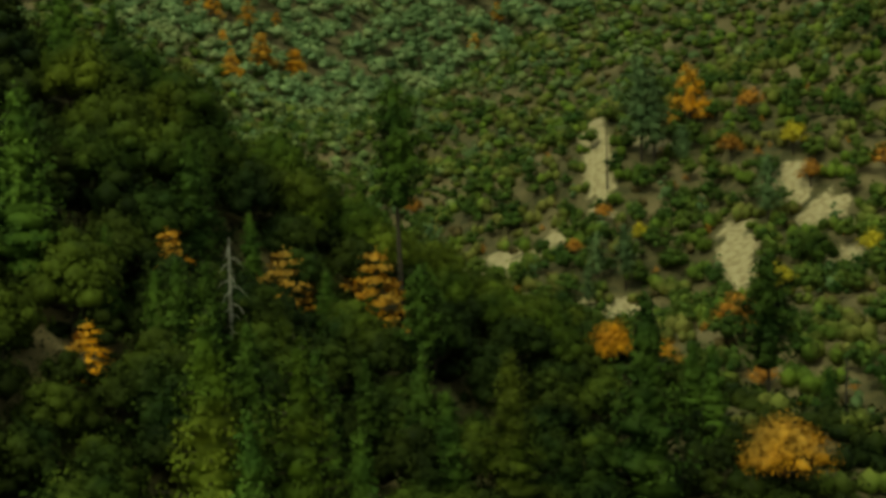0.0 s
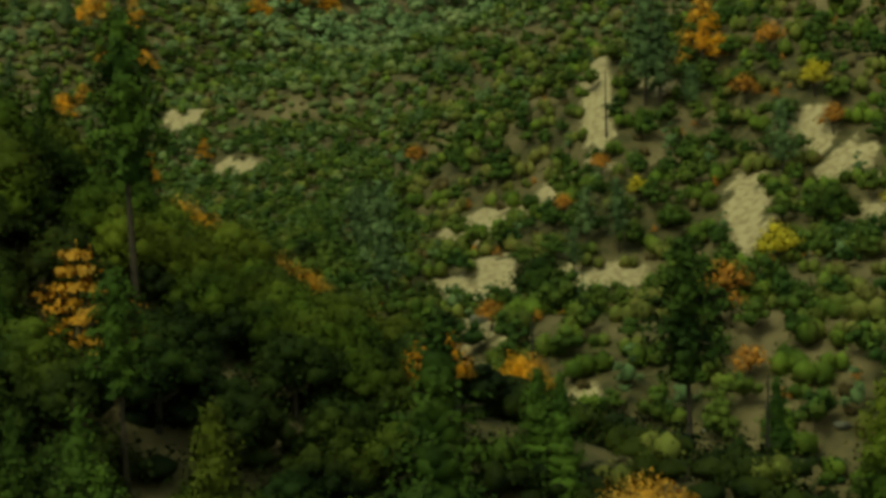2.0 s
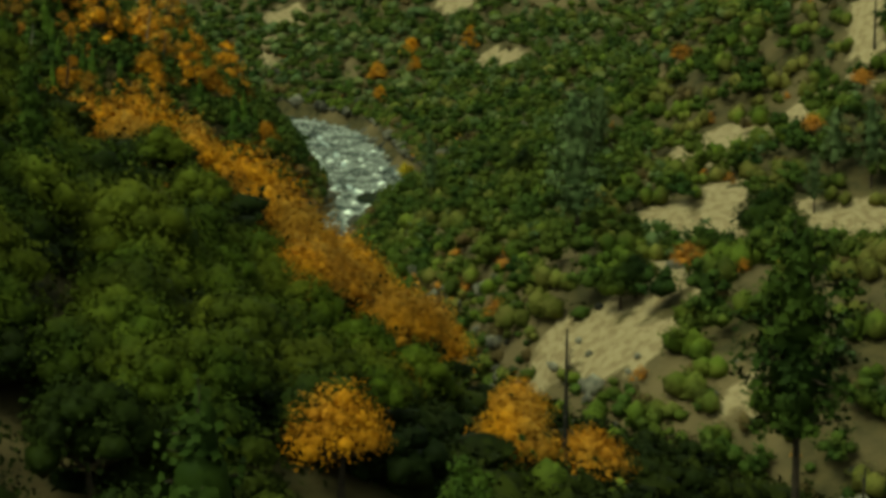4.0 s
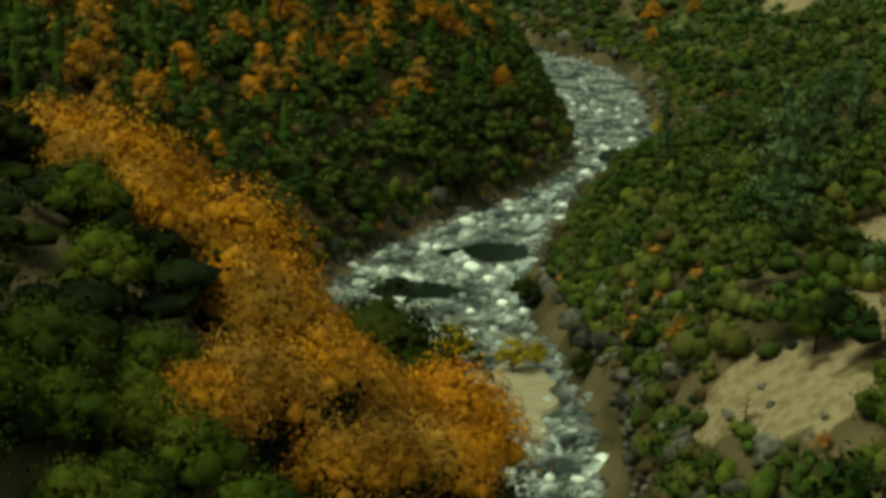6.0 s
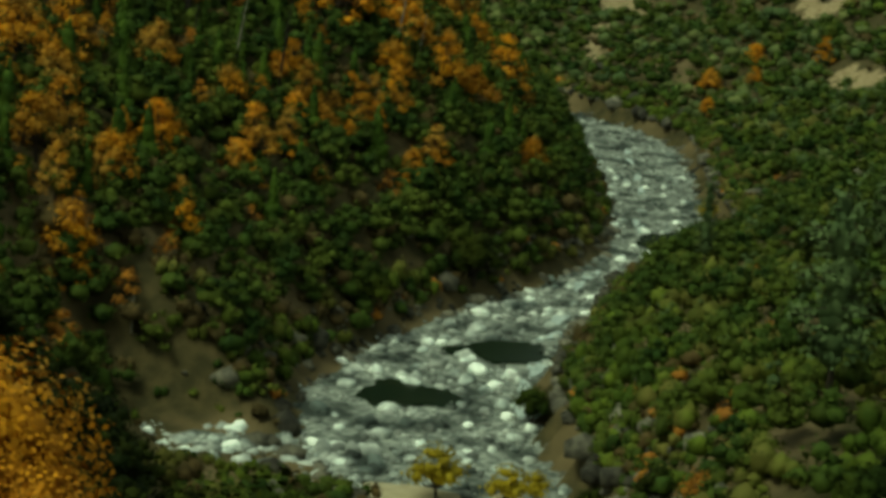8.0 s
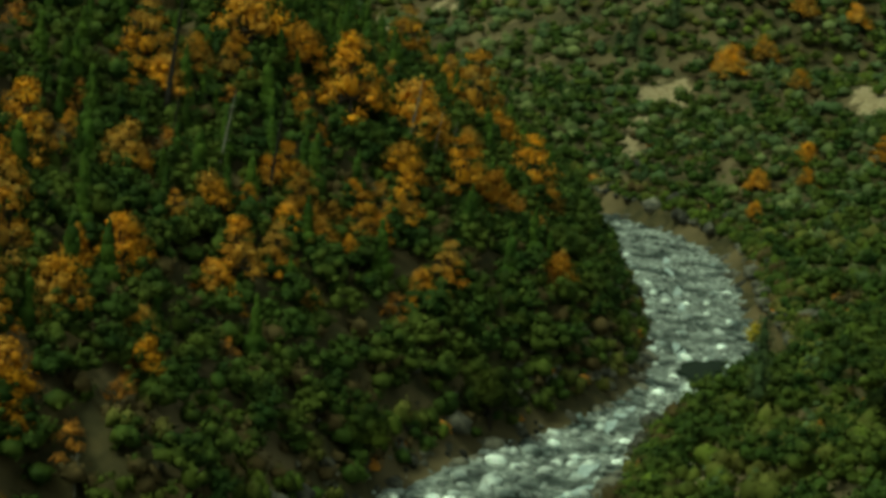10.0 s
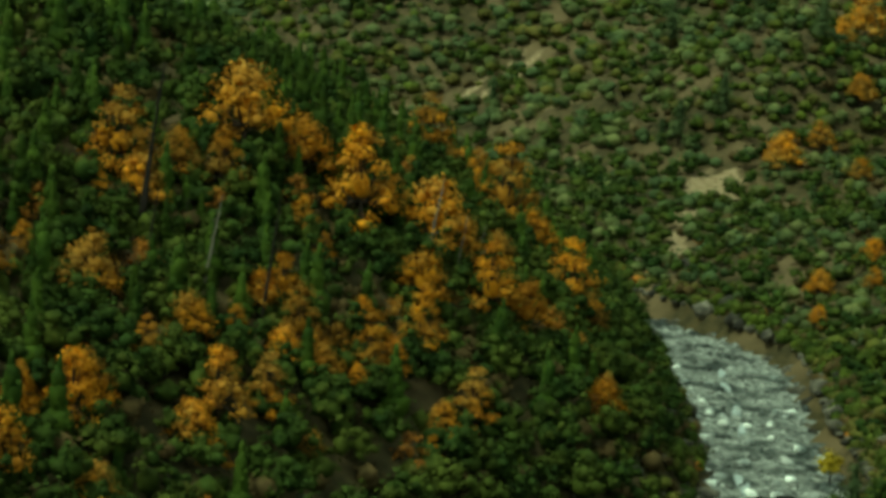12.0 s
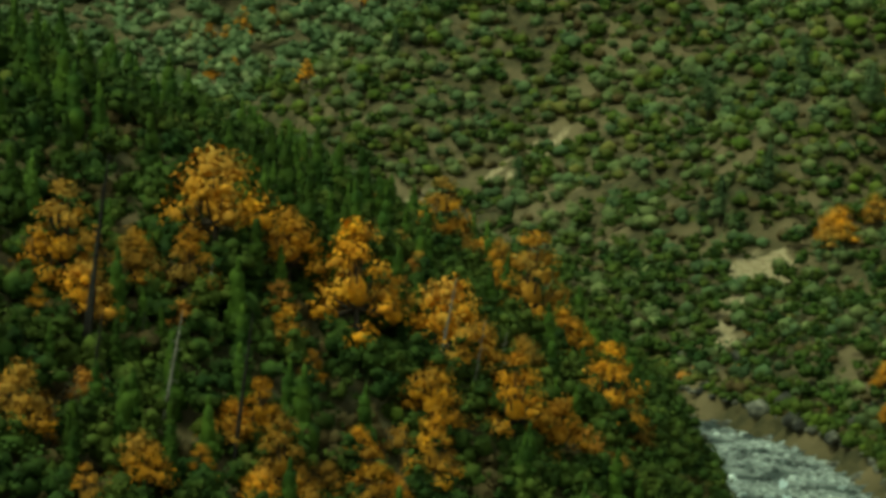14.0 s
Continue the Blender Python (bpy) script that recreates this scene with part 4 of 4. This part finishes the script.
def scatter():
    spots = []
    y = 126.0
    while y < 1750:
        gap = 4.7 if y < 400 else 3.8 if y < 700 else 3.8 + (y - 700) * 0.0045 + max(0, y - 1000) * 0.012
        x = -0.27 * y - 8 if y < 320 else -95 - 0.74 * (y - 320)
        while x < 24 + 0.18 * y:
            spots.append((x + rng.uniform(-0.48, 0.48) * gap, y + rng.uniform(-0.48, 0.48) * gap, gap))
            x += gap
        y += gap
    xs, ys = np.array([s[0] for s in spots]), np.array([s[1] for s in spots])
    past, zs = bed(xs, ys)
    open_soil = bareness(xs, ys) > 0.3
    k = np.argmin((xs[:, None] - RS[:, 0]) ** 2 + (ys[:, None] - RS[:, 1]) ** 2, axis=1)
    left = RT[k, 0] * (ys - RS[k, 1]) - RT[k, 1] * (xs - RS[k, 0]) > 0
    for (x, y, gap), g, z, west, open_here in zip(spots, past, zs, left, open_soil):
        if g < 1.5 or open_here and rng.uniform() > 0.07:
            continue
        west = west and y < 800 + 0.2 * (x + 160)
        if west and z < 1.8 and ((x + 88) / 23) ** 2 + ((y - 454) / 10) ** 2 < 1:      # open stony bar
            if rng.uniform() < 0.5 and y < 444:
                heap("shrub", "farshrub", x, y, z, rng.uniform(0.3, 0.5))
            continue
        if west and -106 < x < -36 and 380 < y < 470:    # low scrub on the slope down to the bar
            if y < 440 or z > 1.8 or rng.uniform() < 0.2:
                heap("shrub" if rng.uniform() < 0.5 else "oak", "shrub", x, y, z, rng.uniform(0.5, 0.9) * (1.4 if z > 8 else 0.8))
                heap("shrub" if rng.uniform() < 0.5 else "brown", "shrub", x + 1.9, y + 1.9, z, rng.uniform(0.4, 0.8) * (1.4 if z > 8 else 0.8))
            continue
        r = rng.uniform()
        patch = noise.noise((x * 0.02, y * 0.02, 3.1))
        if y < 760 and crowded(x, y, 2.5 if y < 400 else 2.0):
            if west and y < 400 and g > 6:      # low brush under the tall trees
                heap("nearwood", "nearoak", x, y, z - 0.6, rng.uniform(0.5, 0.75))
                heap("nearwood", "lowshrub", x + 1.9, y + 1.9, z, rng.uniform(0.8, 1.2))
            elif west and y > 430 and g > 3:
                heap("oak", "shrub", x, y, z, rng.uniform(0.9, 1.4))
                heap("oak", "farshrub", x + 1.9, y - 1.9, z - 1.0, rng.uniform(0.8, 1.2))
            continue
        far = y > 640
        grown = max(1.0, gap / 4.1)
        if g < 6:
            if r < 0.92:
                heap("shrub" if r < 0.35 else "brown" if r < 0.5 else "oak", "shrub", x, y, z, rng.uniform(0.7, 1.25))
        elif west and y < 400:          # wooded near slope
            heap("nearwood", "lowshrub", x + 1.5, y + 1.5, z, rng.uniform(0.8, 1.3))
            heap("nearwood", "lowshrub", x - 1.6, y + 1.0, z, rng.uniform(0.7, 1.1))
            if -26 < x < 15 and 254 < y < 342:     # the orange grove stands here
                continue
            if x < 26 and y < 300 and rng.uniform() < 0.4:      # young oaks close the gaps
                heap("nearwood", "nearoak", x + 2.2, y - 2.2, z - 0.8, rng.uniform(0.45, 0.7))
            low = 0.70 + 0.14 * (x < 2) + 0.12 * (x < -14) * (y < 235) - 0.08 * (y > 235) + 0.12 * patch
            if r < (0.2 if y < 192 else 0.07) and single["fir_tree"] < 80 and x < 6 and y < 240:
                single["fir_tree"] += 1
                plant("fir_tree", x, y, rng.uniform(0.4, 0.75))
            elif x > 15:
                if r < 0.86:
                    heap("shrub" if r < 0.22 else "nearwood", "nearshrub", x, y, z, rng.uniform(0.7, 1.2))
                elif r < 0.97:
                    heap("nearwood", "nearoak", x, y, z, rng.uniform(0.35, 0.55))
            elif r < 0.93 and single["live_oak"] < 285 and (y > 232 or x > -0.17 * y - 4):
                single["live_oak"] += 1
                # leaf tone switches at y 200, uneven light put into the oaks' colour
                plant("live_oak" if y < 200 and r < 0.85 else "bright_oak" if r < 0.85 else "live_oak", x, y, low * rng.uniform(0.75, 1.25))
            elif r < 0.96:
                heap("nearwood", "nearoak", x, y, z, low * rng.uniform(0.75, 1.2))
        elif west:                      # steep wooded spur
            if rng.uniform() < 0.55:
                heap("oak" if rng.uniform() < 0.7 else "brown", "farshrub", x + 1.9, y - 1.9, z - 1.2, rng.uniform(0.8, 1.2))
            if r < 0.05 + 0.0035 * max(z + 35 * patch - 10, 0) and z > 18:
                heap("pine", "pine", x, y, z, rng.uniform(0.5, 0.95))
            elif r > 0.985 - 0.03 * (patch > -0.15) * (16 < z < 60):
                heap("gold" if r < 0.97 else "rust", "gold", x, y, z, rng.uniform(0.5, 0.95))
            elif r < 0.50:
                heap("oak", "oak", x, y, z, rng.uniform(0.65, 1.12))
            elif r < 0.72:
                heap("oak", "talloak", x, y, z, rng.uniform(0.5, 0.95))
            elif r < 0.84:
                heap("brown", "shrub", x, y, z, rng.uniform(0.7, 1.2))
            else:
                heap("shrub", "farshrub" if far else "shrub", x, y, z, rng.uniform(0.7, 1.2))
        else:                           # scrubby slopes across the river
            if far and y < 1150 and rng.uniform() < 0.6:     # low scrub between the larger bushes
                heap("oak" if rng.uniform() < 0.45 else "shrub", "farshrub", x + 0.45 * gap, y + 0.45 * gap, z - 0.3, rng.uniform(0.5, 0.85) * grown)
            # the farthest ground gets the paler, greyer leaves that stand in for haze
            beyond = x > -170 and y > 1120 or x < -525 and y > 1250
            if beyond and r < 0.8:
                heap("greypine" if r < 0.06 else "farwood" if r < 0.5 else "greyed", "faroak", x, y, z, rng.uniform(0.55, 0.95) * grown)
            elif r < 0.012 + 0.03 * (patch > 0.1) + 0.06 * (y > 680 and patch > 0.0):
                heap("greypine", "talloak" if y < 900 else "faroak", x, y, z, rng.uniform(0.45, 0.8) * grown)
            elif r < 0.075 and not far:
                heap("rust", "gold", x, y, z, rng.uniform(0.2, 0.4))
            elif r < 0.15:
                heap("brown", "farshrub" if far else "shrub", x, y, z, rng.uniform(0.5, 1.0) * grown)
            elif r < (0.36 if far and g > 80 else 0.60 if far else 0.48):
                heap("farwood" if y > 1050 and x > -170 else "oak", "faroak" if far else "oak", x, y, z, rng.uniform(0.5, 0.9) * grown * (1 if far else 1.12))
            elif r < 0.96:
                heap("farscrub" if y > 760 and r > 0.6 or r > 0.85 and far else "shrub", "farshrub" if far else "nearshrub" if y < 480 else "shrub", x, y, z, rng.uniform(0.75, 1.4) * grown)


def bank_brush():
    """Low shrubs at the foot of both banks."""
    spots = []
    for i in range(3200):
        k = rng.integers(0, inner.sum())
        u = rng.choice([-1, 1, -1])
        spots.append(c[k] + nor[k] * u * (hw[k] + 1.8 + rng.exponential(4.5)) + rng.uniform(-1.5, 1.5, 2))
    spots = np.array(spots)
    past, zs = bed(spots[:, 0], spots[:, 1])
    keep = (past > 1.5) & (bareness(spots[:, 0], spots[:, 1]) < 0.4) & (((spots[:, 0] + 88) / 23) ** 2 + ((spots[:, 1] - 454) / 10) ** 2 > 1)
    for (x, y), z in zip(spots[keep], zs[keep]):
        r = rng.uniform()
        heap("rust" if r < 0.04 else "brown" if r < 0.2 else "shrub" if r < 0.5 else "oak", "farshrub", x, y, float(z), rng.uniform(0.35, 0.85))


scatter()
bank_brush()
# far scrub and far trees carry painted haze; one heap borrows the grey pine colour
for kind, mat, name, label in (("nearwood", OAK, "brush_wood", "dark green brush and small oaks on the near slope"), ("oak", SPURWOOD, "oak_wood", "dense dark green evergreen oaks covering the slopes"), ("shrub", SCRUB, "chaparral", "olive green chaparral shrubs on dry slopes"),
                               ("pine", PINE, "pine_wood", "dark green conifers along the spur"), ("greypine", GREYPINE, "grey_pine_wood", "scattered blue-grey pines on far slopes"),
                               ("farscrub", HAZESCRUB, "sage_scrub", "scrub on the far slopes, leaves paled grey-green in place of haze"), ("farwood", HAZEWOOD, "far_wood", "trees on the distant slope, leaves lightened in place of haze"), ("greyed", GREYPINE, "sage_wood", "trees on the far slope, greyed in place of haze"), ("gold", GOLD, "autumn_wood", "orange autumn trees among evergreens"), ("rust", RUST, "rusty_scrub", "rust-brown autumn bushes scattered on slopes"), ("brown", BROWN, "bare_brush", "dull brown leafless brush among evergreens")):
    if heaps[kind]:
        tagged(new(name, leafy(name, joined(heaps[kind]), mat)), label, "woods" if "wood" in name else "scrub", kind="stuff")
